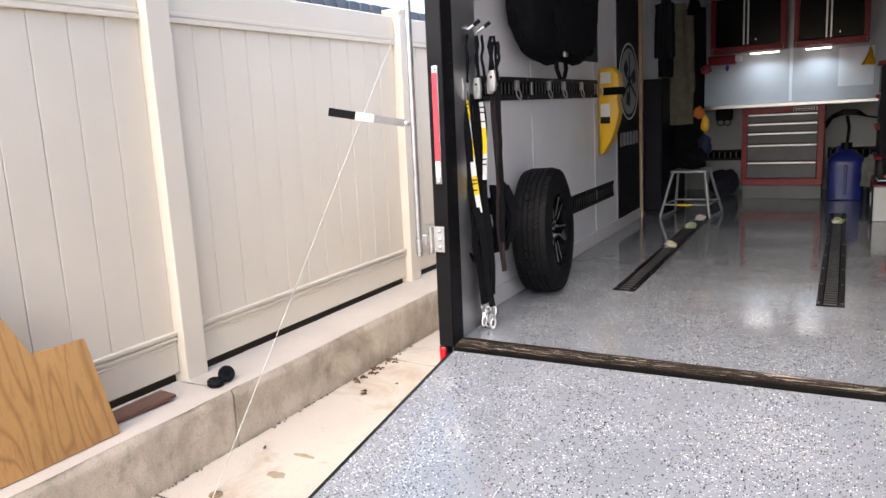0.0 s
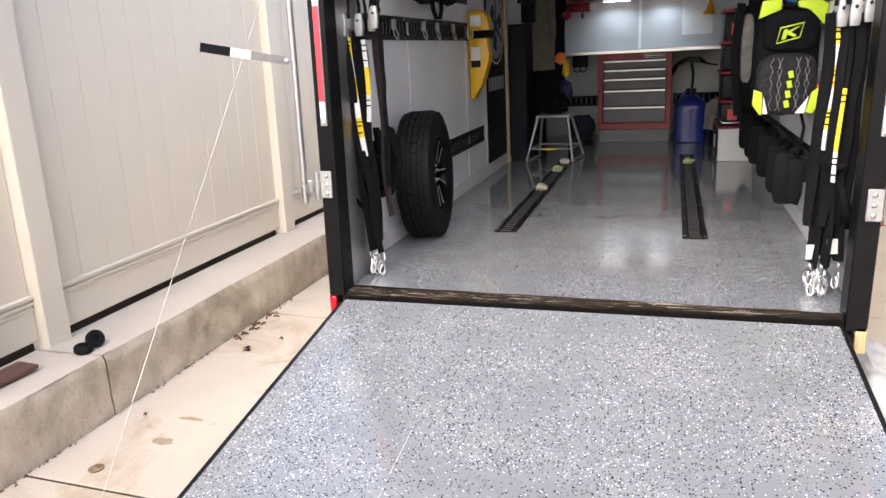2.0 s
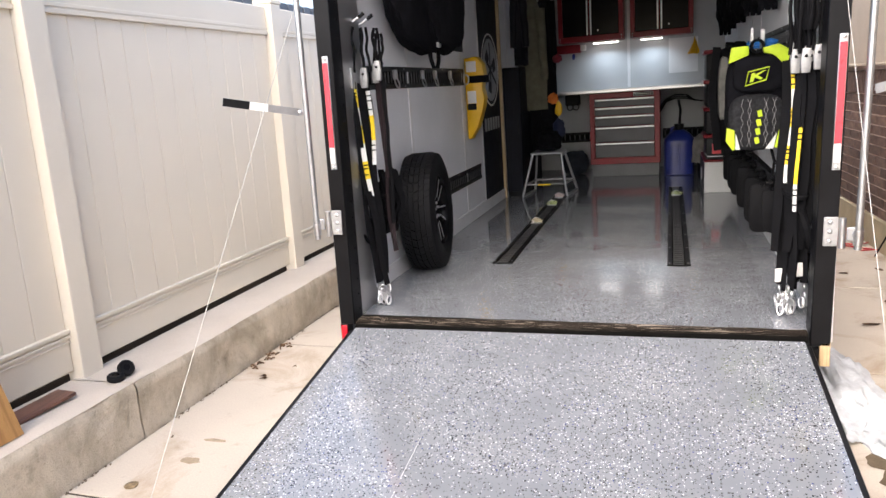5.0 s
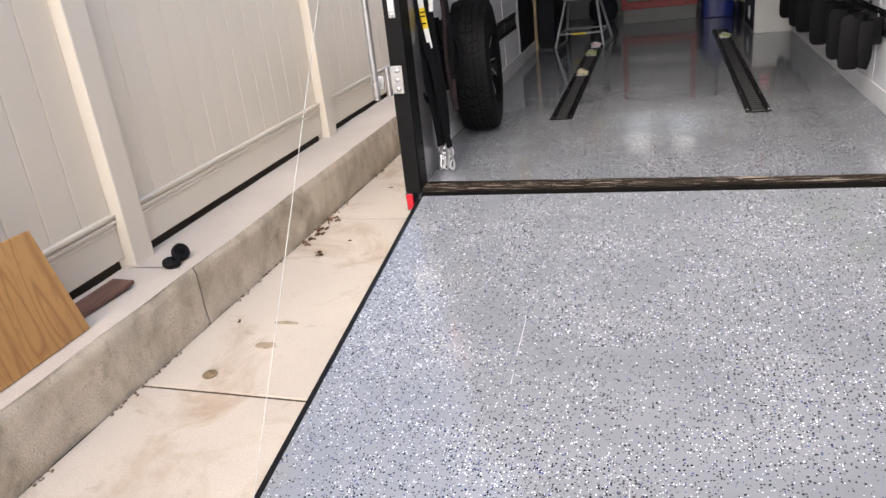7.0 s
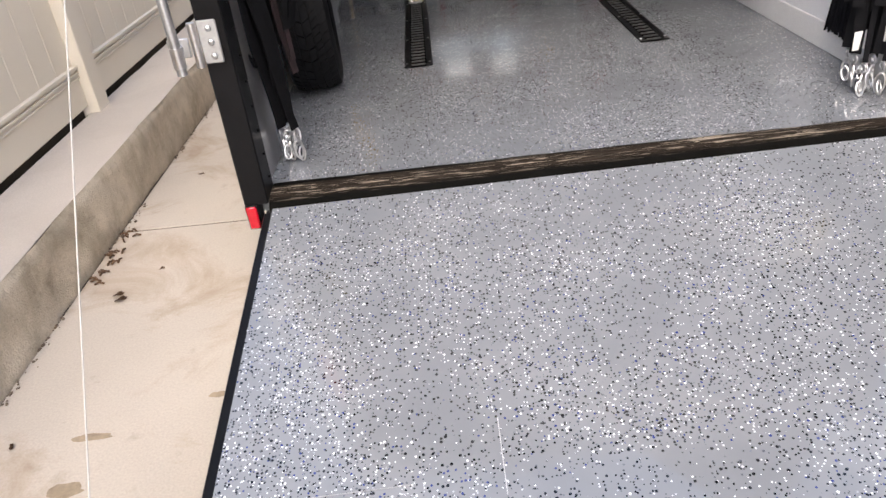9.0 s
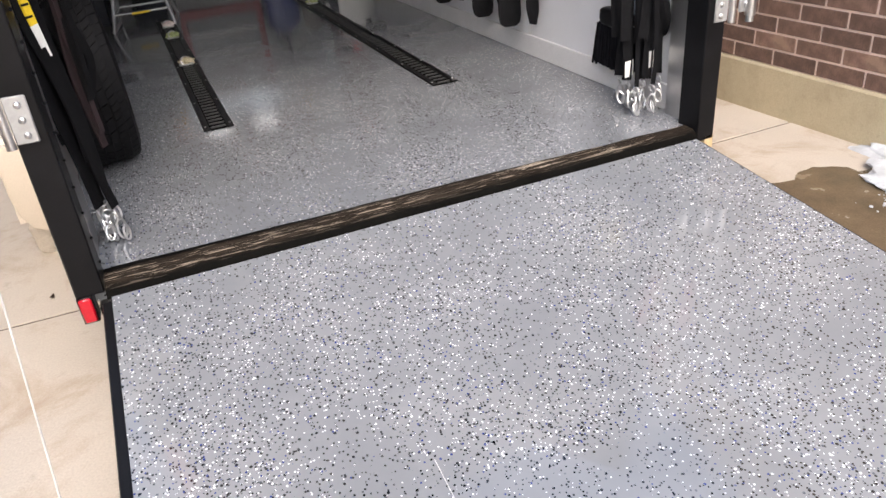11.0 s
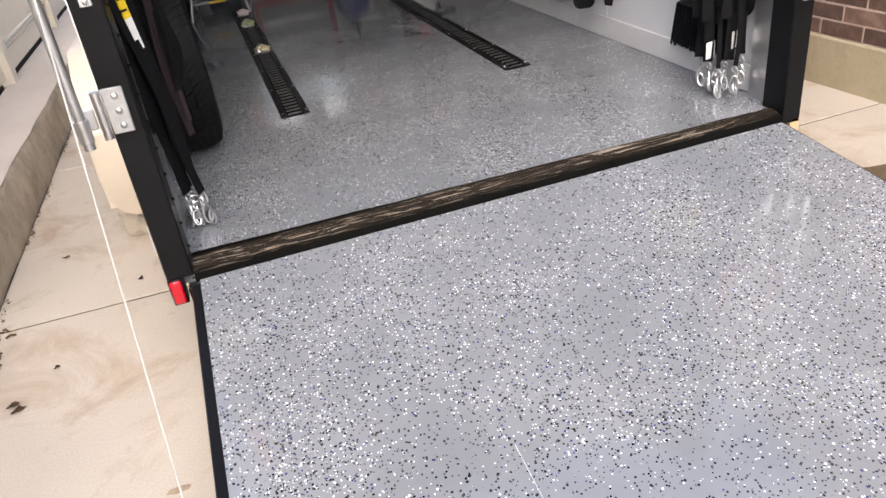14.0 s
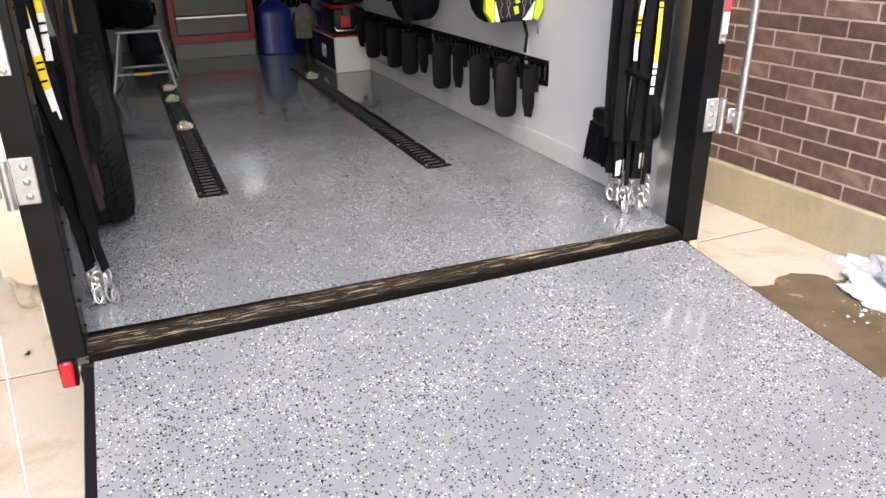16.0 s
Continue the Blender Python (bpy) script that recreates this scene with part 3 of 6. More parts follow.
leaned(hinge(-1, -0.049, 0.82, 0.936))
leaned(hinge(1, 2.03, 0.79, 0.904))
for x, z0, nm in ((-0.132, 0.805, 0), (2.116, 0.785, 1)):
    bar = thing("lock_bar", "upright galvanised steel lock bar beside the corner post", "lock bar", (x, -0.125, z0), "lock bars")
    part("rod", tube([(x, -0.125, z0), (x, -0.125, 2.4)], 0.0135, 14), GALV, bar)
    part("collar", tube([(x, -0.125, z0 + 0.02), (x, -0.125, z0 + 0.075)], 0.0175, 14), STEEL, bar)
    leaned(bar)
    if nm == 0:
        a, e = Vector((-0.15, -0.15, 1.395)), Vector((-0.39, -0.37, 1.458))
        d = e - a
        hb = part("handle", tube([a, a + d * 0.42], 0, flat=(0.032, 0.006, (0, 0, 1))), GALV, bar, "flat steel lock handle")
        part("white_band", tube([a + d * 0.42, a + d * 0.66], 0, flat=(0.034, 0.008, (0, 0, 1))), WHITE, hb, "white tape band")
        part("black_grip", tube([a + d * 0.66, e], 0, flat=(0.035, 0.009, (0, 0, 1))), BLACKM, hb, "black dipped grip")
        part("pivot_bolt", lump((-0.148, -0.143, 1.394), (0.014, 0.014, 0.014), 0, 1, 2), STEEL, bar)
    else:
        a, e = Vector((2.14, -0.145, 1.345)), Vector((2.36, -0.42, 1.43))
        part("handle", tube([a, e], 0, flat=(0.034, 0.006, (0, 0, 1))), ZINC, bar, "flat pale lock handle")
        part("pivot_bolt", lump((2.15, -0.14, 1.345), (0.014, 0.014, 0.014), 0, 1, 2), STEEL, bar)

for x, z0, z1 in ((-0.037, 1.155, 1.60), (2.033, 1.113, 1.55)):
    t = thing("reflector_strip", "red and white reflector strip screwed to the corner post", "reflector", (x, -0.09, z0), "reflector strips")
    part("backing", box(x - 0.015, x + 0.015, -0.0905, -0.0855, z0 - 0.03, z1 + 0.03, 0.002), GALV, t)
    part("red_tape", box(x - 0.012, x + 0.012, -0.094, -0.0905, z0 + 0.07, z1, 0.001), REDTAPE, t, "red reflective tape")
    part("white_tape", box(x - 0.012, x + 0.012, -0.094, -0.0905, z0, z0 + 0.0695, 0.001), WHITE, t, "white reflective tape")
    for z in (z0 - 0.018, z1 + 0.018):
        part("screw", lump((x, -0.094, z), (0.007, 0.004, 0.007), 0, 1, 2), STEEL, t)
    leaned(t)

t = thing("tail_light", "small square red tail lamp under the black post", "tail light", (-0.057, -0.07, 0.293))
part("housing", box(-0.077, -0.036, -0.085, -0.03, 0.296, 0.378, 0.003), BLACK, t)
part("lens", box(-0.073, -0.04, -0.094, -0.085, 0.302, 0.376, 0.004), REDLENS, t, "red lens")
t = thing("tail_light", "square red tail lamp under the black post", "tail light", (2.045, -0.02, 0.278))
part("housing", box(2.035, 2.06, -0.03, 0.03, 0.275, 0.363, 0.003), BLACK, t)
single("wood_block", box(2.016, 2.054, -0.085, -0.05, 0.262, 0.363, 0.003), PINE, "raw wooden block wedged under the black corner post", "wood block")

CORD = material("off_white_cable", (0.40, 0.385, 0.36), 0.5, vary=0.15, scale=40)
for name, a, e in (("left", (-0.043, -0.1, 2.035), (0.128, -2.02, ramp_z(0.128, -2.02) + 0.008)), ("right", (2.0, -0.1, 2.035), (1.93, -1.72, ramp_z(1.93, -1.72) + 0.008))):
    a, e = Vector(a), Vector(e)
    c = thing("ramp_cable", "thin white coated cable holding the ramp door", "cable", tuple(e), "ramp cables")
    part("wire", tube([a, a.lerp(e, 0.5) - Vector((0, 0, 0.004)), e], 0.0013, 8), CORD, c)
    part("end_loop", torus(e + Vector((0, 0, 0.012)), 0.014, 0.003, Matrix.Rotation(radians(90), 4, "X")), STEEL, c)
    part("end_plate", box(e.x - 0.02, e.x + 0.02, e.y - 0.03, e.y + 0.03, e.z - 0.006, e.z, 0.002), GALV, c)

# wheel arch outside on the fence side, and a stone wedged under it
prof = []
for k in range(17):
    a = math.pi * k / 16
    prof.append((2.15 - 1.12 * math.cos(a), 0.20 + 0.58 * min(1, math.sin(a) * 1.5)))
bm = bmesh.new()
rows = [[bm.verts.new((x, y, z)) for y, z in prof] for x in (-0.124, -0.34, -0.365, -0.365)]
for i, v in enumerate(rows[3]):
    v.co.z -= 0.09 if 0 < i < 16 else 0.0
    v.co.y += 0.03 * (8 - i) / 8
for i in range(3):
    for j in range(16):
        bm.faces.new((rows[i][j], rows[i][j + 1], rows[i + 1][j + 1], rows[i + 1][j]))
bmesh.ops.recalc_face_normals(bm, faces=bm.faces[:])
bmesh.ops.solidify(bm, geom=bm.faces[:], thickness=0.006)
f = thing("wheel_arch", "cream painted steel wheel arch on the trailer side", "wheel arch", (-0.25, 2.15, 0.2))
part("arch", bm, material("cream_paint", (0.56, 0.49, 0.40), 0.35, vary=0.05, scale=4), f)
part("rear_skirt", extrude([(-0.126, 0.52), (-0.345, 0.52), (-0.362, 0.47), (-0.366, 0.32), (-0.355, 0.235), (-0.325, 0.175), (-0.28, 0.15), (-0.126, 0.15)], 0.03, m=Matrix(((1, 0, 0, 0), (0, 0, 1, 1.015), (0, 1, 0, 0), (0, 0, 0, 1))), bevel=0.012), bpy.data.materials["cream_paint"], f)
single("stone_chock", lump((-0.28, 1.2, 0.085), (0.09, 0.1, 0.11), 0.35, 1.6, 3, 4.0, flat=0.001), concrete("pale_stone", (0.5, 0.45, 0.38), (0.3, 0.26, 0.2)), "rough pale grey stone wedged under the trailer wheel", "stone", smooth=False)


# ---- slotted anchor tracks ----
RUNG = material("worn_dark_steel", (0.09, 0.09, 0.094), 0.3, 0.7, vary=0.4, scale=30)
# HOLE: near-black colour that paints the shade inside the track slots
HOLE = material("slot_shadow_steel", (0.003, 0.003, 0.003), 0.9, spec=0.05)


def track_mesh(n, pitch, width, parts_parent, at, along, across, up, first):
    """Plate with raised flanges and cross rungs. at: start; along, across, up: unit vectors."""
    m = Matrix((Vector(across), Vector(along), Vector(up))).transposed().to_4x4()
    m = Matrix.Translation(at) @ m
    L = n * pitch
    h = width / 2
    # thin plate, coloured as the shade seen between the rungs
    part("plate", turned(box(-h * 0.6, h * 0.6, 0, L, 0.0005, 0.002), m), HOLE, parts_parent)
    for s in (-1, 1):
        part("flange", turned(box(*sorted((s * h * 0.55, s * h)), 0, L, 0.0005, 0.008, 0.002), m), BLACKM, parts_parent)
    one = done("rung", box(-h * 0.5, h * 0.5, 0.38 * pitch, 0.58 * pitch, 0.002, 0.0095, 0.0025), RUNG)
    dot = done("screw", lump((0, 0, 0.009), (0.005, 0.005, 0.003), 0, 1, 1), STEEL)
    home = Matrix.Translation(-Vector(at)) @ m
    for k in range(n):
        r = new("rung", one)
        r.parent, r.matrix_local = parts_parent, home @ Matrix.Translation((0, k * pitch, 0))
        if k % 8 == 0:
            for s in (-1, 1):
                r = new("screw", dot)
                r.parent, r.matrix_local = parts_parent, home @ Matrix.Translation((s * h * 0.82, (k + 0.8) * pitch, 0))


def track(label, at, along, across, up, length, width=0.125, pitch=0.05):
    t = thing("anchor_track", label, "anchor track", at, "slotted anchor tracks")
    track_mesh(round(length / pitch), pitch, width, t, at, along, across, up, 0)
    return t


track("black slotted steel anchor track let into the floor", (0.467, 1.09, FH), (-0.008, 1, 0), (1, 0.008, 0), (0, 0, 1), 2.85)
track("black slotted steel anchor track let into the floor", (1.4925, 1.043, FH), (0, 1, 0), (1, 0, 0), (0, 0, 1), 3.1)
track("black slotted anchor track screwed along the side wall", (XL, 0.3, 1.54), (0, 1, 0), (0, 0, 1), (1, 0, 0), 2.2)
track("black slotted anchor track low on the side wall behind the tyre", (XL, 0.55, 0.76), (0, 1, 0), (0, 0, 1), (1, 0, 0), 2.36)
track("black slotted anchor track carrying a row of hanging flaps", (XR, 4.05, 0.785), (0, -1, 0), (0, 0, 1), (-1, 0, 0), 3.05, 0.12)
track("black slotted anchor track high on the side wall", (XR, 2.6, 1.6), (0, -1, 0), (0, 0, 1), (-1, 0, 0), 2.2, 0.12)
track("short black slotted track on the front wall", (0.12, YB, 0.78), (1, 0, 0), (0, 0, 1), (0, -1, 0), 0.4, 0.12, 0.06)
track("short black slotted track on the front wall", (1.36, YB, 0.78), (1, 0, 0), (0, 0, 1), (0, -1, 0), 0.6, 0.12, 0.06)

ROPE = material("pale_straw_cord", (0.5, 0.44, 0.3), 0.8, vary=0.3, scale=60, bump=0.5)
LIME = material("pale_green_cord", (0.45, 0.5, 0.25), 0.7, vary=0.3, scale=60, bump=0.5)
PINKW = material("pinkish_white_cord", (0.7, 0.6, 0.58), 0.7, vary=0.2, scale=60)
for x, y, mat, lab in ((0.455, 2.36, ROPE, "straw coloured"), (0.45, 3.2, LIME, "pale green"), (0.45, 3.62, PINKW, "pinkish white"), (1.495, 3.6, LIME, "pale green")):
    r = thing("tie_down_ring", f"{lab} tie-down ring clipped into the floor track", "tie-down ring", (x, y, FH + 0.009), "tie-down rings")
    part("foot", box(x - 0.04, x + 0.04, y - 0.03, y + 0.03, FH + 0.009, FH + 0.018, 0.004), STEEL, r)
    part("ring", torus((x, y, FH + 0.03), 0.024, 0.006, Matrix.Rotation(radians(62), 4, "X") @ Matrix.Rotation(radians(15), 4, "Y")), STEEL, r)
    part("cord", lump((x + 0.004, y + 0.01, FH + 0.028), (0.042, 0.03, 0.02), 0.6, 2.5, 3, x * 7 + y), mat, r)
for y in (0.95, 1.45, 1.72, 2.08):
    r = thing("track_ring", "steel ring fitting hanging from the wall track", "ring fitting", (XL + 0.015, y, 1.545), "ring fittings on the wall track")
    part("clip", box(XL + 0.01, XL + 0.03, y - 0.02, y + 0.02, 1.53, 1.585, 0.004), STEEL, r)
    part("ring", torus((XL + 0.03, y, 1.51), 0.03, 0.0045, Matrix.Rotation(radians(75), 4, "Y")), STEEL, r)

# ---- spare wheel ----
TX, TY, TR = 0.038, 1.0, 0.352
WM = Matrix.Translation((TX, TY, FH + TR)) @ Matrix.Rotation(radians(6.5), 4, "Z") @ Matrix.Rotation(radians(-1.5), 4, "Y") @ Matrix.Rotation(radians(90), 4, "Y")
wheel = thing("spare_wheel", "spare trailer tyre on a black alloy rim leaning on the wall", "spare wheel", (TX, TY, FH))
tyre = part("tyre", lathe([(0.205, -0.088), (0.225, -0.1), (0.27, -0.104), (0.315, -0.1), (0.337, -0.088), (0.343, -0.07), (0.343, 0.07), (0.337, 0.088), (0.315, 0.1), (0.27, 0.104), (0.225, 0.1), (0.205, 0.088), (0.2, 0.07), (0.2, -0.07)], 72, m=WM), RUBBER, wheel)
verts, faces = [], []
for rib, (c, w, n, twist) in enumerate(((-0.077, 0.026, 58, 0.003), (-0.0455, 0.025, 76, 0.004), (-0.0155, 0.024, 40, 0.003), (0.0155, 0.024, 40, -0.003), (0.0455, 0.025, 76, -0.004), (0.077, 0.026, 58, -0.003))):
    for k in range(n):
        a0, a1 = math.tau * (k + 0.03) / n, math.tau * (k + (0.86 if rib in (0, 5) else 0.95)) / n
        i = len(verts)
        r1 = TR - (0.004 if rib in (0, 5) else 0.0)
        for r in (0.338, r1):
            for a, h, tw in ((a0, c - w / 2, -twist), (a1, c - w / 2, -twist), (a1, c + w / 2, twist), (a0, c + w / 2, twist)):
                a = a + tw / 0.35 * 2
                rr = r - (0.007 if rib == 0 and h < c or rib == 5 and h > c else 0)
                verts.append(WM @ Vector((rr * math.cos(a), rr * math.sin(a), h)))
        faces += [(i + 4, i + 5, i + 6, i + 7), (i, i + 1, i + 5, i + 4), (i + 1, i + 2, i + 6, i + 5), (i + 2, i + 3, i + 7, i + 6), (i + 3, i, i + 4, i + 7)]
me = bpy.data.meshes.new("tread")
me.from_pydata([v - wheel.location for v in verts], [], faces)
me.materials.append(RUBBER)
tr = new("tread", me)
tr.parent = wheel
tagged(tr, "blocky tread ribs", kind="stuff")
GLOSS = material("gloss_black_alloy", (0.005, 0.005, 0.006), 0.22, spec=0.08, vary=0.2)
MACH = material("machined_alloy_edge", (0.62, 0.62, 0.63), 0.42, 0.8, vary=0.1)
rim = part("rim", lathe([(0.207, 0.086), (0.2, 0.094), (0.192, 0.086), (0.186, 0.05), (0.184, -0.06), (0.19, -0.088), (0.196, -0.088), (0.196, 0.06)], 60, m=WM), GLOSS, wheel, "gloss black alloy rim")
part("hub", lathe([(0.001, 0.055), (0.04, 0.052), (0.06, 0.04), (0.07, 0.02), (0.07, 0.0), (0.001, 0.0)], 30, m=WM), GLOSS, rim)
for k in range(5):
    for s in (-1, 1):
        q = WM @ Matrix.Rotation(math.tau * k / 5 + s * 0.16, 4, "Z")
        part("spoke", extrude([(0.05, -0.013 + s * 0.01), (0.19, -0.016 + s * 0.014), (0.19, 0.016 + s * 0.014), (0.05, 0.013 + s * 0.01)], 0.022, m=q @ Matrix.Translation((0, 0, 0.03)) @ Matrix.Rotation(radians(-7), 4, "Y"), bevel=0.003), GLOSS, rim)
        part("machined_face", extrude([(0.075, s * 0.01 + 0.004), (0.186, s * 0.014 + 0.007), (0.186, s * 0.014 + 0.016), (0.075, s * 0.01 + 0.011)], 0.002, m=q @ Matrix.Translation((0, 0, 0.0535)) @ Matrix.Rotation(radians(-7), 4, "Y")), MACH, rim)
for k in range(5):
    a = math.tau * (k + 0.5) / 5
    part("lug_nut", lathe([(0.001, 0.055), (0.008, 0.055), (0.009, 0.02), (0.001, 0.02)], 8, m=WM @ Matrix.Translation((0.045 * math.cos(a), 0.045 * math.sin(a), 0.012))), STEEL, rim)


# ---- ratchet straps hung by the opening ----
def wavy(x, y, z0, z1, amp, seed, n=22, dx=0.0, dy=0.0):
    pts = []
    for i in range(n + 1):
        f = i / n
        pts.append((x + dx * f + amp * noise.noise(Vector((f * 3, seed, 1))), y + dy * f + amp * noise.noise(Vector((f * 3, seed, 5))), z0 + (z1 - z0) * f))
    return pts


def strap(label, x, y, ztop, zbuckle, zend, seed, s, tag=None, dy=0.0, dx=0.0, width=0.03, mat=None, hooked=True):
    """One tie-down strap: soft loop, cam buckle, long tail and snap hook. s: the way into the room."""
    t = thing("tie_down_strap", label, "tie-down strap", (x, y, zend), "hanging tie-down straps")
    across = (0.6, 0.8, 0) if s > 0 else (0.8, -0.6, 0)
    part("soft_loop", tube(wavy(x - s * 0.01, y, zbuckle + 0.03, ztop, 0.012, seed), 0.008, 8), WEB, t)
    part("soft_loop", tube(wavy(x + s * 0.015, y + 0.012, zbuckle + 0.03, ztop, 0.012, seed + 4), 0.007, 8), WEB, t)
    part("webbing", tube(wavy(x, y, zbuckle - 0.01, zend + 0.1, 0.018, seed, dx=dx, dy=dy), 0, flat=(width, 0.006, across)), mat or WEB, t)
    if not tag:
        part("webbing_tail", tube(wavy(x + s * 0.022, y - 0.01, zbuckle - 0.02, zend + 0.25, 0.02, seed + 9, dx=dx, dy=dy), 0, flat=(width, 0.005, across)), WEB, t)
    b = part("buckle", extrude([(-0.016, -0.045), (0.016, -0.045), (0.02, 0.0), (0.016, 0.05), (-0.012, 0.05), (-0.019, 0.0)], 0.02, m=Matrix.Translation((x, y - 0.02, zbuckle)) @ Matrix.Rotation(radians(90), 4, "X"), bevel=0.004), ZINC, t, "bright cam buckle")
    part("rivet", lump((x, y - 0.043, zbuckle + 0.02), (0.006, 0.004, 0.006), 0, 1, 2), BLACKM, b)
    if tag:
        z = tag[0]
        for k, mt in enumerate(tag[2]):
            h = tag[1] / len(tag[2])
            a, c = z - k * h, z - (k + 1) * h
            f0, f1 = [(zbuckle - 0.01 - q) / (zbuckle - 0.11 - zend) for q in (a, c)]
            pts = [(x + dx * f + 0.018 * noise.noise(Vector((f * 3, seed, 1))) + (0.004 if s > 0 else -0.004), y + dy * f + 0.018 * noise.noise(Vector((f * 3, seed, 5))) - 0.006, zbuckle - 0.01 + (zend + 0.11 - zbuckle) * f) for f in (f0, (f0 + f1) / 2, f1)]
            lab = part("sewn_label", tube(pts, 0, flat=(width * 0.85, 0.006, across)), mt, t, "printed warning label")
            mid = Vector(pts[1])
            if k % 2 == 0:
                for q in (-0.25, 0.1, 0.3):
                    p = mid + Vector((0, -0.0045, q * h))
                    part("print_bar", tube([p - Vector(across) * 0.012, p + Vector(across) * 0.012], 0, flat=(0.006, 0.003, (0, 0, 1))), BLACKM, lab)
    if hooked:
        zx, zy = x + dx, y + dy
        h = part("snap_hook", torus((zx, zy, zend + 0.03), 0.021, 0.0042, Matrix.Rotation(radians(90), 4, "X") @ Matrix.Rotation(seed * 1.3, 4, "Y"), sx=0.65, sy=1.5), STEEL, t, "bright wire snap hook")
        part("swivel", torus((zx, zy, zend + 0.082), 0.014, 0.004, Matrix.Rotation(radians(80), 4, "Y")), STEEL, h)
        part("gate", torus((zx + s * 0.012, zy - 0.02, zend + 0.022), 0.016, 0.0035, Matrix.Rotation(radians(70), 4, "X") @ Matrix.Rotation(0.5 + seed, 4, "Y"), sx=0.7, sy=1.4), STEEL, h)
    return t


YW = [TAG, WHITE, TAG, WHITE, TAG, WHITE]
# rack hooks
for y in (0.2, 0.31):
    h = thing("wall_hook", "bent steel wall hook with black rubber tips", "hook", (XL, y, 1.8), "wall hooks")
    part("wire", tube([(XL + 0.004, y, 1.93), (XL + 0.006, y, 1.83), (XL + 0.03, y - 0.005, 1.775), (XL + 0.08, y - 0.01, 1.775), (XL + 0.14, y + 0.02, 1.82)], 0.007, 10), STEEL, h)
    part("tip", tube([(XL + 0.13, y + 0.015, 1.812), (XL + 0.155, y + 0.028, 1.832)], 0.0095, 10), RUBBER, h)
PLUM = material("dark_red_black_webbing", (0.013, 0.005, 0.007), 0.8, vary=0.6, scale=60, bump=0.3)
ORNG = material("brown_label", (0.3, 0.1, 0.03), 0.6)
strap("black tie-down strap with a yellow and white label", -0.005, 0.16, 1.77, 1.53, 0.40, 0.3, 1, (1.48, 0.52, YW), dx=0.07, dy=0.04)
strap("black tie-down strap with a bright buckle", -0.02, 0.21, 1.77, 1.53, 0.42, 1.7, 1, dx=0.04, dy=0.02)
strap("black tie-down strap with a narrow yellow label", 0.032, 0.25, 1.77, 1.53, 0.45, 3.1, 1, (1.47, 0.36, [WHITE, TAG, WHITE]), dx=0.02, dy=-0.01, width=0.024)
strap("dark red patterned tie-down strap", 0.062, 0.33, 1.77, 1.55, 0.55, 4.4, 1, dx=0.01, dy=-0.01, width=0.026, mat=PLUM, hooked=False)
strap("black tie-down strap hanging by the jamb", -0.03, 0.14, 1.76, 1.52, 0.41, 6.2, 1, dx=0.05, dy=0.06, width=0.036)
strap("narrow brown and black strap", 0.085, 0.3, 1.74, 1.56, 0.6, 7.7, 1, dx=0.0, dy=0.0, width=0.018, mat=PLUM, hooked=False)
strap("black tie-down strap with a bright buckle", -0.02, 0.24, 1.77, 1.52, 0.41, 8.9, 1, dx=0.05, dy=0.0, width=0.036)
strap("black tie-down strap with a bright buckle", -0.02, 0.30, 1.77, 1.53, 0.43, 9.9, 1, dx=0.04, dy=-0.04, width=0.036)
rb = thing("coiled_strap", "coiled black strap bundle hanging under the straps", "strap", (0.0, 0.36, 0.85))
part("coil", torus((0.03, 0.38, 0.97), 0.045, 0.014, Matrix.Rotation(radians(65), 4, "X"), sx=0.8), WEB, rb)
part("coil", torus((0.0, 0.36, 0.9), 0.07, 0.02, Matrix.Rotation(radians(80), 4, "Y"), sx=1.3), WEB, rb)
part("coil", torus((-0.04, 0.2, 0.85), 0.08, 0.02, Matrix.Rotation(radians(80), 4, "Y"), sx=1.5), WEB, rb)
part("ratchet", box(-0.06, 0.0, 0.48, 0.54, 0.73, 0.79, 0.01), GUN, rb, "worn steel ratchet")
for k in range(7):
    x, y, top, low = 0.045 + 0.014 * (k % 4), 0.35 + 0.013 * k, 1.06 - 0.03 * (k % 3), 0.74 + 0.045 * (k * 3 % 4)
    fold = [(x + 0.022 * noise.noise(Vector((f * 2.5, k * 1.7, 2))) + 0.02 * math.sin(f * 3.1), y + 0.03 * noise.noise(Vector((f * 2.5, k * 1.7, 8))), top + (low - top) * f) for f in [i / 14 for i in range(15)]]
    back = [(p[0] - 0.028 - 0.006 * (k % 3), p[1] + 0.02, p[2] + 0.01) for p in fold[::-1]]
    part("webbing_fold", tube(fold + back, 0, flat=(0.036, 0.006, (0.5, 0.85, 0.1))), WEB, rb)

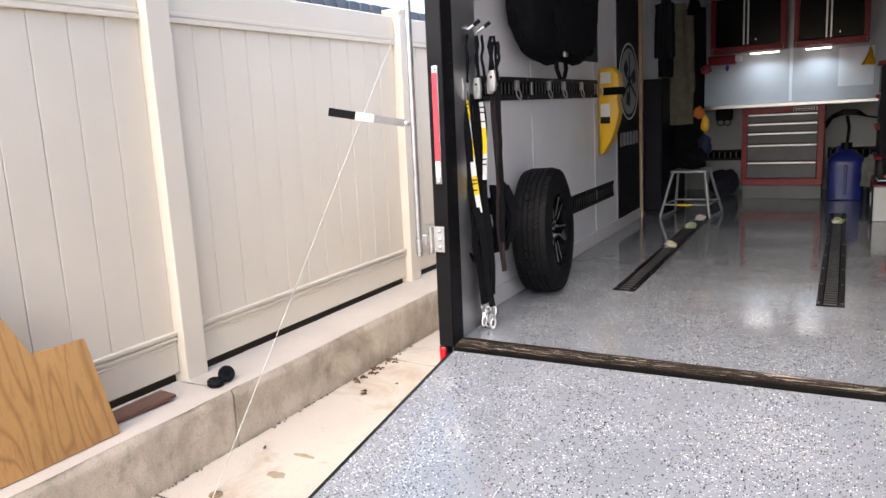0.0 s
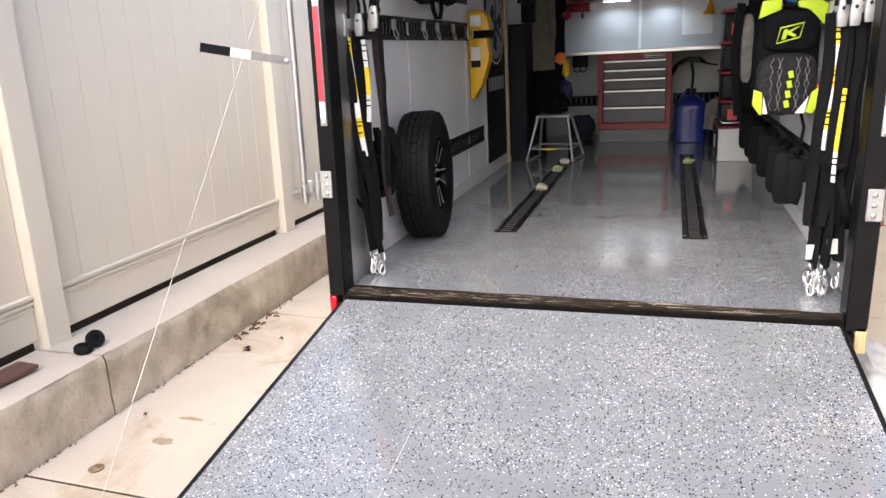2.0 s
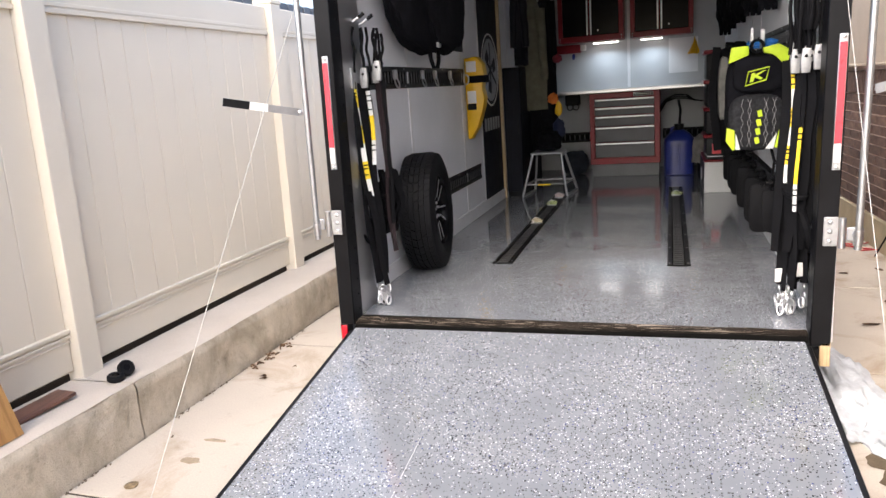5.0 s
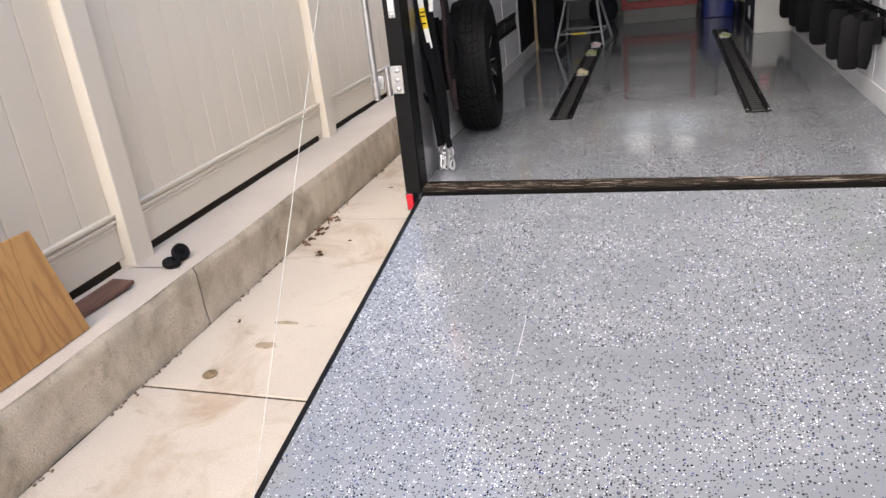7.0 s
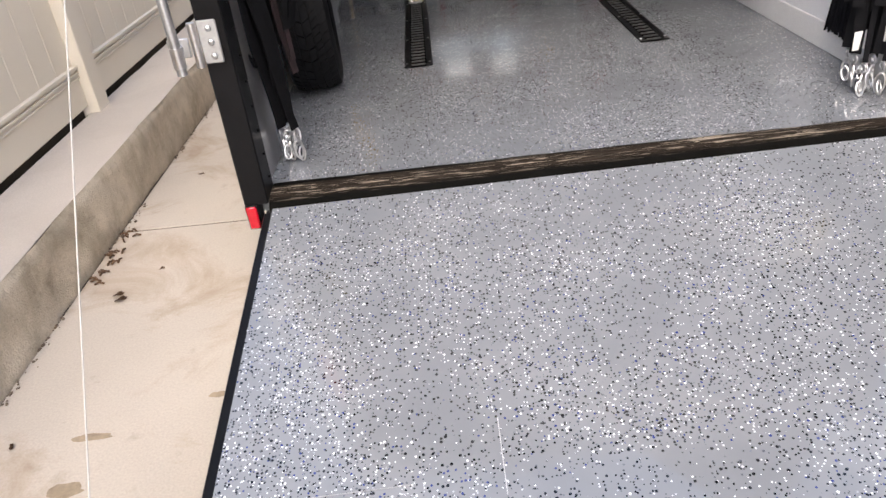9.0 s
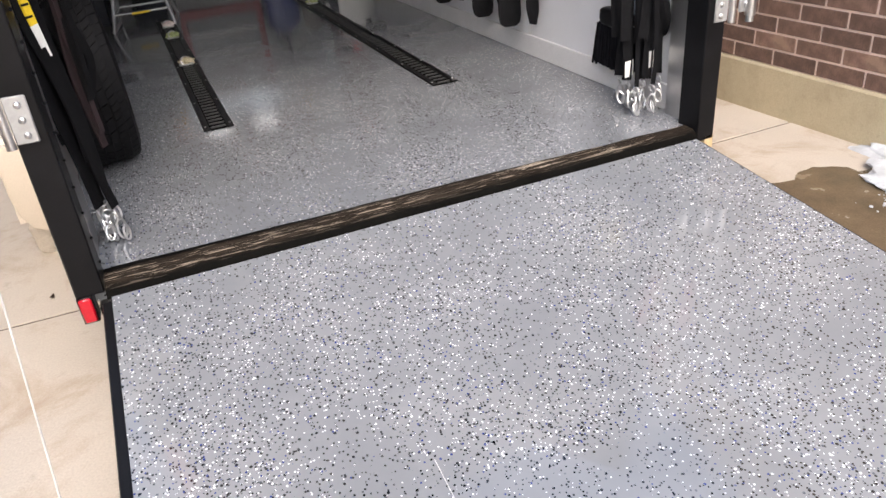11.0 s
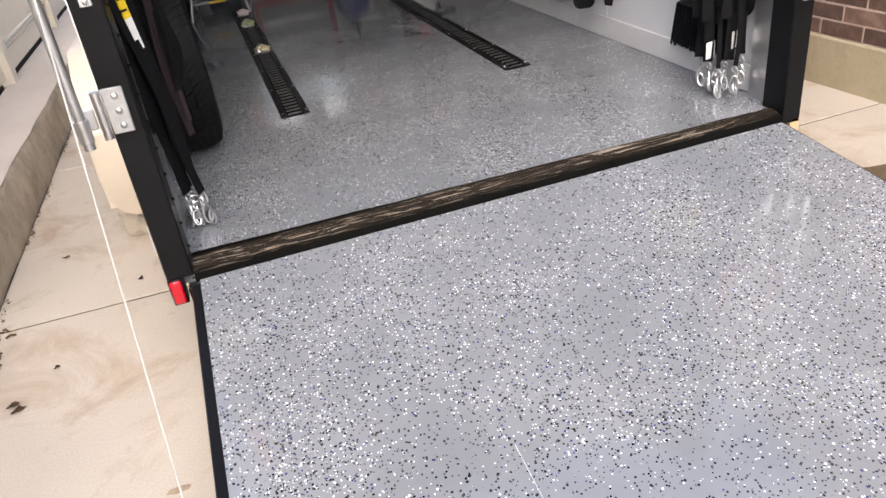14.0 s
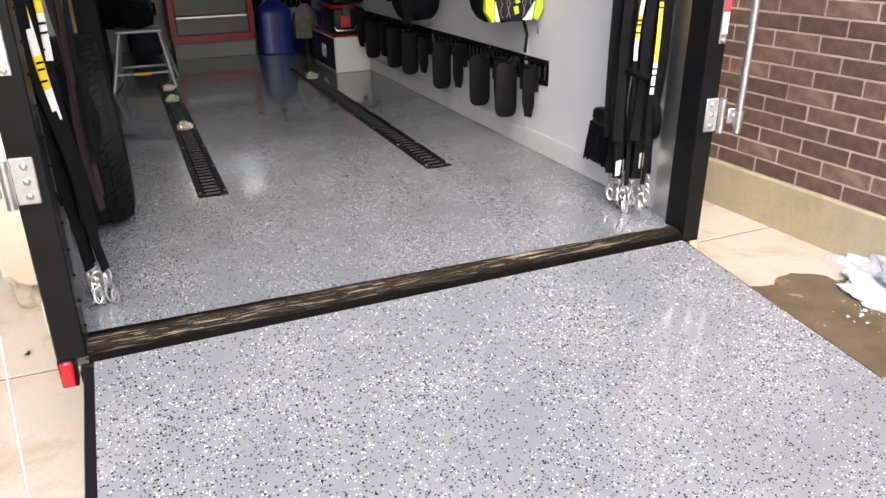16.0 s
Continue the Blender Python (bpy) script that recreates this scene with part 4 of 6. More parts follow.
for i, (x, y, lab, tg, zb, ze, dx, dy) in enumerate((
        (1.95, 0.36, "black tie-down strap with a white buckle", None, 1.49, 0.42, -0.04, -0.08),
        (1.965, 0.31, "black tie-down strap with a white hang tag", None, 1.49, 0.41, -0.05, -0.06),
        (1.93, 0.2, "black tie-down strap with a long yellow label", (1.43, 0.46, YW), 1.46, 0.40, -0.02, -0.02),
        (1.975, 0.2, "black tie-down strap with a bright buckle", None, 1.47, 0.40, -0.02, 0.02),
        (1.955, 0.12, "black tie-down strap with a yellow and white label", (1.2, 0.34, [TAG, TAG, WHITE]), 1.46, 0.42, -0.02, 0.0),
        (2.0, 0.12, "black tie-down strap by the jamb", None, 1.47, 0.44, -0.01, 0.04),
        (1.96, 0.27, "black tie-down strap with a bright buckle", None, 1.48, 0.42, -0.06, -0.05),
        (1.98, 0.17, "black tie-down strap with a bright buckle", None, 1.46, 0.43, -0.05, 0.0))):
    strap(lab, x, y, 1.86, zb, ze, 11.3 + i * 1.9, -1, tg, dx=dx, dy=dy, width=0.016 if tg else 0.034)
for k in range(6):
    y = 0.10 + 0.045 * k
    c = thing("soft_tie_loop", "black braided soft loop hanging above the straps", "strap", (1.97, y, 1.62), "braided soft loops")
    part("braid", tube(wavy(1.985, y + 0.01, 1.58, 1.96, 0.02, 30 + k), 0.009, 8), WEB, c)
    part("braid", tube(wavy(1.965, y - 0.01, 1.58, 1.96, 0.02, 40 + k), 0.009, 8), WEB, c)
t = thing("strap_tie", "black band tied round the hanging straps", "strap", (1.96, 0.22, 0.93))
part("band", torus((1.955, 0.23, 0.93), 0.07, 0.014, Matrix.Rotation(radians(8), 4, "X"), sx=0.6, sy=1.6), WEB, t)
part("coil", torus((1.985, 0.2, 0.78), 0.06, 0.022, Matrix.Rotation(radians(75), 4, "Y"), sx=1.7), WEB, t)
for x, y, z in ((1.905, 0.25, 0.56), (1.965, 0.19, 0.6)):
    single("hang_tag", turned(box(-0.024, 0.024, -0.002, 0.002, -0.03, 0.03, 0.001), Matrix.Translation((x, y - 0.03, z)) @ Matrix.Rotation(0.3, 4, "Z")), WHITE, "small white fabric tag sewn on a strap", "tag", "strap tags")
h = thing("wall_hook", "bent steel wall hook with black rubber tips", "hook", (XR, 0.22, 1.9), "wall hooks")
part("wire", tube([(XR - 0.004, 0.22, 2.05), (XR - 0.006, 0.22, 1.95), (XR - 0.03, 0.22, 1.9), (XR - 0.1, 0.2, 1.92)], 0.007, 10), STEEL, h)

for cx, cy, n, s0 in ((0.03, 0.21, 5, 1), (1.925, 0.2, 7, 2)):
    for k in range(n):
        a = thing("chain_hook", "bright zinc chain hook resting among the strap ends", "hook", (cx, cy, FH), "chain hooks")
        px, py = cx + 0.03 * noise.noise(Vector((k * 1.7, s0, 1))) * 2, cy + 0.04 * noise.noise(Vector((k * 2.3, s0, 7))) * 2
        q = Matrix.Rotation(k * 1.1 + s0, 4, "Z") @ Matrix.Rotation(radians(60 + 25 * noise.noise(Vector((k, s0, 3)))), 4, "X")
        part("link", torus((px, py, FH + 0.031 + 0.02 * (k % 3)), 0.02, 0.0038, q, sx=0.6, sy=1.5), STEEL, a)
        part("eye", torus((px, py + 0.005, FH + 0.08 + 0.015 * (k % 3)), 0.013, 0.004, q @ Matrix.Rotation(1.2, 4, "Y")), STEEL, a)

# broom head on a pole
b = thing("push_broom", "black broom hanging head down on a grey pole", "broom", (1.98, 0.42, 0.5))
part("pole", tube([(2.0, 0.42, 0.72), (2.005, 0.40, 2.1)], 0.012, 12), GALV, b)
part("ferrule", tube([(2.0, 0.42, 0.66), (2.0, 0.42, 0.8)], 0.018, 12), BLACKM, b)
part("head", pillow(1.965, 2.025, 0.34, 0.53, 0.66, 0.735, 0.02, 1, 4), BLACKM, b)
bm = bmesh.new()
for k in range(200):
    x, y = 1.97 + 0.05 * random.random(), 0.33 + 0.21 * random.random()
    zt = 0.5 + 0.012 * random.random()
    fx = (x - 1.995) * 0.35
    fy = (y - 0.435) * 0.28
    tube([(x, y, 0.67), (x + fx * 0.5, y + fy * 0.5, 0.59), (x + fx, y + fy, zt)], 0.0042, 4, bm)
tagged(part("bristles", bm, DARK, b, "stiff black bristles", False), kind="stuff")

# ---- hung on the side wall by the wheel ----
b = thing("gear_bag", "big black fabric gear bag hanging high on the wall", "bag", (0.0, 1.5, 1.7))
part("body", pillow(XL + 0.012, 0.14, 0.72, 1.95, 1.68, 2.42, 0.08, 2.2, 3.0), DARK, b)
part("pocket", pillow(0.06, 0.19, 1.0, 1.7, 1.7, 2.3, 0.1, 5.2, 3.0), DARK, b)
part("loop", tube([(0.06, 1.2, 1.73), (0.065, 1.2, 1.64), (0.07, 1.24, 1.585), (0.075, 1.29, 1.585), (0.075, 1.33, 1.64), (0.07, 1.33, 1.73)], 0, flat=(0.025, 0.005, (1, 0, 0))), WEB, b)
part("buckle", box(0.12, 0.14, 1.15, 1.19, 1.7, 1.74, 0.004), GALV, b)
p = thing("dark_poster", "dark glossy poster panel with a pale green arc", "poster", (XL, 2.05, 1.73))
part("sheet", box(XL, XL + 0.008, 1.5, 2.52, 1.73, 2.43, 0.002), NAVY, p)
arc = [(XL + 0.011, 2.1 + 0.36 * math.cos(a), 2.12 + 0.36 * math.sin(a) * 0.9) for a in [radians(-75 + 8 * k) for k in range(14)]]
part("green_arc", tube(arc, 0, flat=(0.028, 0.003, (0, 0.8, -0.6))), material("pale_green_print", (0.3, 0.42, 0.28), 0.5), p)

w = thing("wheel_chock", "yellow plastic wheel chock strapped to the wall track", "wheel chock", (0.0, 2.6, 1.06))
part("wedge", extrude([(-0.085, 1.68), (0.01, 1.69), (0.06, 1.635), (0.07, 1.55), (0.05, 1.46), (0.065, 1.37), (0.05, 1.3), (0.0, 1.15), (-0.065, 1.055), (-0.085, 1.06)], 0.12, m=Matrix(((1, 0, 0, 0), (0, 0, 1, 2.5), (0, 1, 0, 0), (0, 0, 0, 1))), bevel=0.008), YELLOW, w)
part("label", box(-0.07, 0.01, 2.4945, 2.4985, 1.575, 1.655, 0.001), WHITE, w, "pale printed label")
lb = part("label", box(-0.07, 0.0, 2.4945, 2.4985, 1.335, 1.43, 0.001), WHITE, w, "pale printed label")
part("print_block", box(-0.072, 0.0, 2.491, 2.4945, 1.285, 1.333, 0.001), BLACKM, w, "black printed block")
part("strap", box(-0.06, 0.08, 2.485, 2.63, 1.49, 1.545, 0.008), WEB, w, "black holding strap")
part("strap_buckle", torus((-0.07, 2.485, 1.52), 0.03, 0.005, Matrix.Rotation(radians(90), 4, "X"), sx=0.7, sy=1.2), STEEL, w)

p = thing("brand_banner", "dark navy banner with a pale round emblem on the wall", "banner", (XL, 3.38, 0.41))
part("sheet", box(XL + 0.001, XL + 0.011, 3.035, 3.72, 0.41, 2.42, 0.002), NAVY, p)
EMB = material("pale_emblem_print", (0.36, 0.37, 0.40), 0.5)
RY = Matrix.Translation((XL + 0.012, 3.38, 1.6)) @ Matrix.Rotation(radians(90), 4, "Y")
part("emblem_ring", lathe([(0.30, 0), (0.315, 0), (0.315, 0.003), (0.30, 0.003)], 60, m=RY), WHITE, p)
part("emblem_disc", lathe([(0.001, 0), (0.27, 0), (0.27, 0.002), (0.001, 0.002)], 60, m=RY), EMB, p)
for k in range(3):
    q = RY @ Matrix.Rotation(math.tau * k / 3 + math.pi, 4, "Z")
    part("emblem_bar", extrude([(-0.2, -0.012), (0.24, -0.012), (0.24, 0.012), (-0.2, 0.012)], 0.003, m=q @ Matrix.Translation((0, 0, 0.002))), NAVY, p)
    part("emblem_bar", extrude([(0.1, -0.05), (0.2, -0.05), (0.2, 0.05), (0.1, 0.05)], 0.0025, m=q @ Matrix.Translation((0, 0, 0.002)) @ Matrix.Rotation(radians(45), 4, "Z")), NAVY, p)
for k in range(6):
    y = 3.09 + 0.1 * k
    part("print_bar", turned(box(0, 0.002, -0.033, 0.033, -0.055, 0.055), Matrix.Translation((XL + 0.0115, y + 0.03, 1.13))), EMB, p)
single("wood_edge", box(XL, XL + 0.03, 3.755, 3.785, FH, ROOF - 0.002, 0.002), PINE, "narrow pale wooden batten standing against the wall", "batten")

# dark locker and coats
l = thing("tall_locker", "tall matt black locker against the side wall", "locker", (0.0, 4.4, FH))
part("carcass", box(XL + 0.014, 0.085, 3.86, 4.9, FH + 0.04, 1.62, 0.006), NAVY, l)
part("door", box(XL + 0.02, 0.08, 3.84, 3.859, FH + 0.06, 1.6, 0.004), NAVY, l)
part("plinth", box(XL + 0.02, 0.08, 3.87, 4.88, FH, FH + 0.04), BLACKM, l)
part("handle", box(0.05, 0.06, 3.828, 3.84, 1.0, 1.12, 0.003), BLACKM, l)


def coat(label, mat, x0, x1, y, z0, z1, seed, depth=0.12, sleeve=True):
    """A hanging garment: folded body that narrows to the collar, with sleeves."""
    c = thing("hanging_coat", label, "coat", ((x0 + x1) / 2, y, z0), "coats on hooks")
    bm = bmesh.new()
    n, k = 26, 28
    rings = []
    for i in range(n + 1):
        f = i / n
        w = (x1 - x0) / 2 * (1.0 - 0.55 * max(0, f - 0.75) / 0.25 - 0.12 * f)
        d = depth / 2 * (1 - 0.4 * max(0, f - 0.8) / 0.2)
        ring = []
        for j in range(k):
            a = math.tau * j / k
            fold = 1 + 0.22 * noise.noise(Vector((math.cos(a) * 2.2, math.sin(a) * 2.2 + seed, f * 0.8))) + 0.1 * noise.noise(Vector((a * 3, seed, f * 5)))
            ring.append(bm.verts.new(((x0 + x1) / 2 + w * math.cos(a) * fold, y + d * math.sin(a) * fold, z0 + (z1 - z0) * f + 0.02 * noise.noise(Vector((a, seed, 0))) * (1 - f))))
        rings.append(ring)
    for i in range(n):
        for j in range(k):
            bm.faces.new((rings[i][j], rings[i][(j + 1) % k], rings[i + 1][(j + 1) % k], rings[i + 1][j]))
    bm.faces.new(rings[-1])
    bm.faces.new(rings[0][::-1])
    part("body", bm, mat, c)
    if sleeve:
        for s in (-1, 1):
            xs = x0 + 0.03 if s < 0 else x1 - 0.03
            pts = [(xs + s * 0.02 * f + 0.015 * noise.noise(Vector((f * 4, seed, s))), y - depth * 0.35, z1 - 0.12 - (z1 - z0) * 0.62 * f) for f in [i / 10 for i in range(11)]]
            part("sleeve", tube(pts, [0.045 - 0.012 * i / 10 + 0.004 * noise.noise(Vector((i, seed, 2))) for i in range(11)], 12), mat, c)
    return c


coat("olive-grey hooded rain jacket hanging from a hook", OLIVE, 0.03, 0.28, 4.22, 1.2, 2.28, 1.0)
coat("black jacket hanging behind the olive one", DARK, 0.17, 0.36, 4.34, 1.45, 2.35, 2.0)
coat("dark navy jacket hanging above the locker", NAVY, -0.02, 0.12, 4.15, 1.64, 2.4, 3.0)
coat("black riding trousers hanging low", DARK, 0.09, 0.33, 4.3, 0.78, 1.5, 4.0, sleeve=False)
coat("black bib trousers hanging", DARK, 0.2, 0.38, 4.26, 1.0, 1.7, 6.5, sleeve=False)
g = thing("work_gloves", "orange and yellow work gloves tucked in the coats", "gloves", (0.37, 4.17, 1.1))
part("cuff", lump((0.35, 4.15, 1.3), (0.05, 0.03, 0.055), 0.3, 2, 3, 1), material("orange_fabric", (0.75, 0.19, 0.03), 0.7), g, "orange cuff")
part("fingers", lump((0.4, 4.15, 1.2), (0.035, 0.025, 0.07), 0.3, 2, 3, 2), YELLOW, g, "yellow fingers")
single("knee_pad", lump((0.39, 4.2, 1.0), (0.06, 0.05, 0.1), 0.3, 2, 3, 3), material("navy_fabric", (0.012, 0.02, 0.06), 0.7), "navy blue padded guard hanging with the coats", "guard")
single("goggle_strap", lump((0.39, 4.25, 1.68), (0.045, 0.04, 0.04), 0.4, 2, 3, 7), material("patterned_red_black", (0.25, 0.03, 0.05), 0.6, vary=0.8, scale=60), "red, white and black goggles hung on a hook", "goggles")

# step stool: welded tube frame
s = thing("step_stool", "grey tubular metal step stool with a flat top", "stool", (0.32, 3.95, FH))
GREYT = material("grey_metal_paint", (0.34, 0.35, 0.36), 0.4, 0.5, vary=0.1, scale=20)
ST = [((0.09, 3.74), (0.185, 3.82)), ((0.51, 3.74), (0.455, 3.82)), ((0.56, 4.14), (0.455, 4.06)), ((0.14, 4.14), (0.185, 4.06))]
part("top", box(0.165, 0.475, 3.8, 4.08, 0.785, 0.81, 0.008), GREYT, s)
for (bx, by), (tx, ty) in ST:
    part("leg", tube([(bx, by, FH + 0.014), (tx, ty, 0.79)], 0.0125, 12), GREYT, s)
for i, j in ((0, 3), (1, 2)):
    (ax, ay), (cx, cy) = ST[i][0], ST[j][0]
    part("foot_bar", tube([(ax, ay, FH + 0.013), (ax * 0.85 + cx * 0.15, ay - 0.012 + 0.06, FH + 0.0125), (cx, cy, FH + 0.013)], 0.0125, 12), GREYT, s)
for i, j in ((0, 1), (3, 2), (1, 2), (0, 3)):
    a, c = [Vector((*ST[k][0], FH)).lerp(Vector((*ST[k][1], 0.79)), 0.3) for k in (i, j)]
    part("brace", tube([a, c], 0.009, 10), GREYT, s)
part("sticker", box(0.24, 0.36, 3.738, 3.742, 0.502, 0.518), TAG, s, "yellow sticker on the brace")
single("folded_bag", pillow(0.2, 0.44, 3.84, 4.06, 0.811, 1.0, 0.2, 8.0, 2.6), DARK, "crumpled black bag lying on the step stool", "bag")

# ---- front wall: counter, tool chest, cabinets ----
c = thing("work_counter", "stainless steel work counter across the front wall", "counter", (1.0, 5.5, 1.31))
part("top", box(0.15, 1.9, 5.05, YB, 1.318, 1.335, 0.003), ALU, c)
part("nosing", box(0.15, 1.9, 5.04, 5.05, 1.308, 1.345, 0.004), ALU, c)
part("bracket", box(0.17, 0.2, 5.1, YB, 1.27, 1.318), GALV, c)
part("bracket", box(1.86, 1.89, 5.1, YB, 1.27, 1.318), GALV, c)
ch = thing("tool_chest", "red tool chest with grey drawers under the counter", "tool chest", (0.97, 5.35, FH))
part("plinth", box(0.615, 1.33, 5.14, 5.7, FH, 0.53, 0.004), material("grey_board", (0.2, 0.2, 0.2), 0.6, vary=0.1), ch, "grey plinth board")
part("carcass", box(0.60, 1.34, 5.125, 5.72, 0.53, 1.303, 0.006), RED, ch)
part("front_frame", box(0.60, 1.34, 5.10, 5.125, 1.245, 1.303, 0.003), RED, ch)
part("front_frame", box(0.60, 1.34, 5.10, 5.125, 0.53, 0.598, 0.003), RED, ch)
part("front_frame", box(0.60, 0.652, 5.10, 5.125, 0.598, 1.245, 0.003), RED, ch)
part("front_frame", box(1.288, 1.34, 5.10, 5.125, 0.598, 1.245, 0.003), RED, ch)
zs = (1.243, 1.151, 1.058, 0.942, 0.769, 0.602)
for a, b_ in zip(zs, zs[1:]):
    d = part("drawer", box(0.657, 1.283, 5.098, 5.124, b_ + 0.004, a - 0.003, 0.003), GUN, ch, "grey drawer front")
    part("pull", box(0.66, 1.28, 5.078, 5.1, a - 0.024, a - 0.004, 0.006), ALU, d, "full-width bright drawer pull")
bd = part("badge", box(1.07, 1.27, 5.094, 5.1, 1.258, 1.29, 0.004), BLACKM, ch, "black nameplate with a pale edge")
part("badge_rim", box(1.066, 1.274, 5.0965, 5.0985, 1.254, 1.294, 0.002), WHITE, bd)
for k in range(8):
    part("badge_bar", box(1.085 + k * 0.022, 1.1 + k * 0.022, 5.0915, 5.094, 1.268, 1.281), WHITE, bd)

for x0, x1, hx, l0, l1 in ((0.215, 0.945, 0.565, 0.594, 0.875), (1.02, 1.69, 1.335, 1.13, 1.36)):
    k = thing("wall_cabinet", "red wall cabinet with black doors and silver handle strips", "cabinet", ((x0 + x1) / 2, 5.75, 1.88), "wall cabinets")
    part("carcass", box(x0, x1, 5.64, YB, 1.89, 2.44, 0.005), RED, k)
    part("bottom_rail", box(x0, x1, 5.6, 5.64, 1.885, 1.945, 0.004), RED, k)
    part("side_rail", box(x0, x0 + 0.05, 5.6, 5.64, 1.945, 2.44, 0.004), RED, k)
    part("side_rail", box(x1 - 0.05, x1, 5.6, 5.64, 1.945, 2.44, 0.004), RED, k)
    for a, b_, hh in ((x0 + 0.052, hx - 0.003, hx - 0.028), (hx + 0.003, x1 - 0.052, hx + 0.012)):
        d = part("door", box(a, b_, 5.608, 5.638, 1.95, 2.435, 0.004), GLOSS, k, "black cabinet door")
        part("handle_strip", box(hh, hh + 0.016, 5.596, 5.61, 1.955, 2.43, 0.003), ALU, d, "silver handle strip")
    part("lock", lathe([(0.001, 0.0), (0.008, 0.0), (0.008, 0.006), (0.001, 0.006)], 12, m=Matrix.Translation((hx + 0.1, 5.6, 2.0)) @ Matrix.Rotation(radians(-90), 4, "X") @ Matrix.Translation((0, 0, -0.014))), STEEL, k)
    for xx in (x0 + 0.02, x1 - 0.02):
        for zz in (1.90, 1.93):
            part("bolt", lump((xx, 5.598, zz), (0.006, 0.004, 0.006), 0, 1, 2), STEEL, k)
    q = thing("strip_light", "lit white strip light under the wall cabinet", "strip light", ((l0 + l1) / 2, 5.775, 1.86), "strip lights")
    part("housing", box(l0 - 0.01, l1 + 0.01, 5.75, 5.80, 1.868, 1.889, 0.003), WHITE, q)
    part("tube", box(l0, l1, 5.752, 5.795, 1.858, 1.868, 0.003), LED, q)
    lamp = new("strip_lamp", bpy.data.lights.new("strip_lamp", "AREA"))
    lamp.data.shape, lamp.data.size, lamp.data.size_y = "RECTANGLE", l1 - l0, 0.04
    lamp.data.energy, lamp.data.spread = 1.1, radians(140)
    lamp.data.color = (0.70, 0.85, 1.0)
    lamp.matrix_world = look(((l0 + l1) / 2, 5.775, 1.852), ((l0 + l1) / 2, 5.78, 1.0))
single("trim_back_seam", box(0.965, 1.0, YB - 0.006, YB, 1.345, ROOF, 0.002), TRIM, "narrow seam strip on the front wall", "trim", kind="structure")
single("paper_sheet", box(1.43, 1.75, YB - 0.004, YB - 0.001, 1.47, 1.86), TRIM, "plain white sheet fixed to the front wall", "sheet")
single("red_shelf_bin", box(0.16, 0.44, 5.78, YB - 0.005, 1.775, 1.87, 0.01), RED, "small red bin hanging under the cabinet", "bin")
single("paper_label", box(0.44, 0.50, 5.8, 5.9, 1.80, 1.86, 0.004), WHITE, "small white box beside the red bin", "box")
single("blue_nozzle", lump((0.36, 5.8, 1.735), (0.02, 0.02, 0.035), 0.2, 2, 2), BLUE, "small blue nozzle under the red bin", "nozzle")
r = thing("yellow_rag", "yellow cloth hanging from a small hook", "cloth", (1.74, 5.56, 1.66))
bm = bmesh.new()
for i in range(9):
    for j in range(9):
        f, q = i / 8, j / 8
        bm.verts.new((1.70 + (q - 0.4) * 0.12 * f + 0.02 * noise.noise(Vector((f * 3, q * 3, 1))) + 0.05 * f * (0.5 - f), 5.56 + 0.03 * noise.noise(Vector((q * 5, f, 4))), 1.84 - 0.18 * f - 0.03 * noise.noise(Vector((q * 4, 2, 1))) * f))
bm.verts.ensure_lookup_table()
for i in range(8):
    for j in range(8):
        bm.faces.new([bm.verts[a] for a in (i * 9 + j, i * 9 + j + 1, (i + 1) * 9 + j + 1, (i + 1) * 9 + j)])
bmesh.ops.solidify(bm, geom=bm.faces[:], thickness=0.004)
part("cloth", bm, YELLOW, r)
part("hook", tube([(1.7, 5.58, 1.9), (1.7, 5.56, 1.87), (1.7, 5.56, 1.83)], 0.003, 6), STEEL, r)
d = thing("charger_box", "black charger on the wall with two looped leads", "charger", (0.32, 5.9, 1.15))
part("case", box(0.235, 0.41, 5.86, YB - 0.002, 1.17, 1.30, 0.012), BLACKM, d)
for x in (0.29, 0.36):
    part("lead", torus((x, 5.87, 1.15), 0.035, 0.006, Matrix.Rotation(radians(90), 4, "X")), RUBBER, d)
single("floor_bag", pillow(0.24, 0.53, 5.3, 5.62, FH, 0.66, 0.1, 4.4, 2.8), material("navy_bag", (0.016, 0.022, 0.035), 0.8, vary=0.2, scale=20, bump=0.3), "dark navy duffel bag on the floor beside the chest", "bag")
h = thing("air_hose", "black hose looping from the tool chest to the wall", "hose", (1.5, 5.6, 1.15))
for k in range(3):
    part("loop", tube([(1.34, 5.3 + 0.03 * k, 1.12 - 0.03 * k), (1.4, 5.4, 1.19 - 0.015 * k), (1.5, 5.5, 1.235 - 0.02 * k), (1.62, 5.55, 1.225 - 0.02 * k), (1.7, 5.6, 1.16), (1.8, 5.7, 1.14)], 0.008, 8), RUBBER, h)


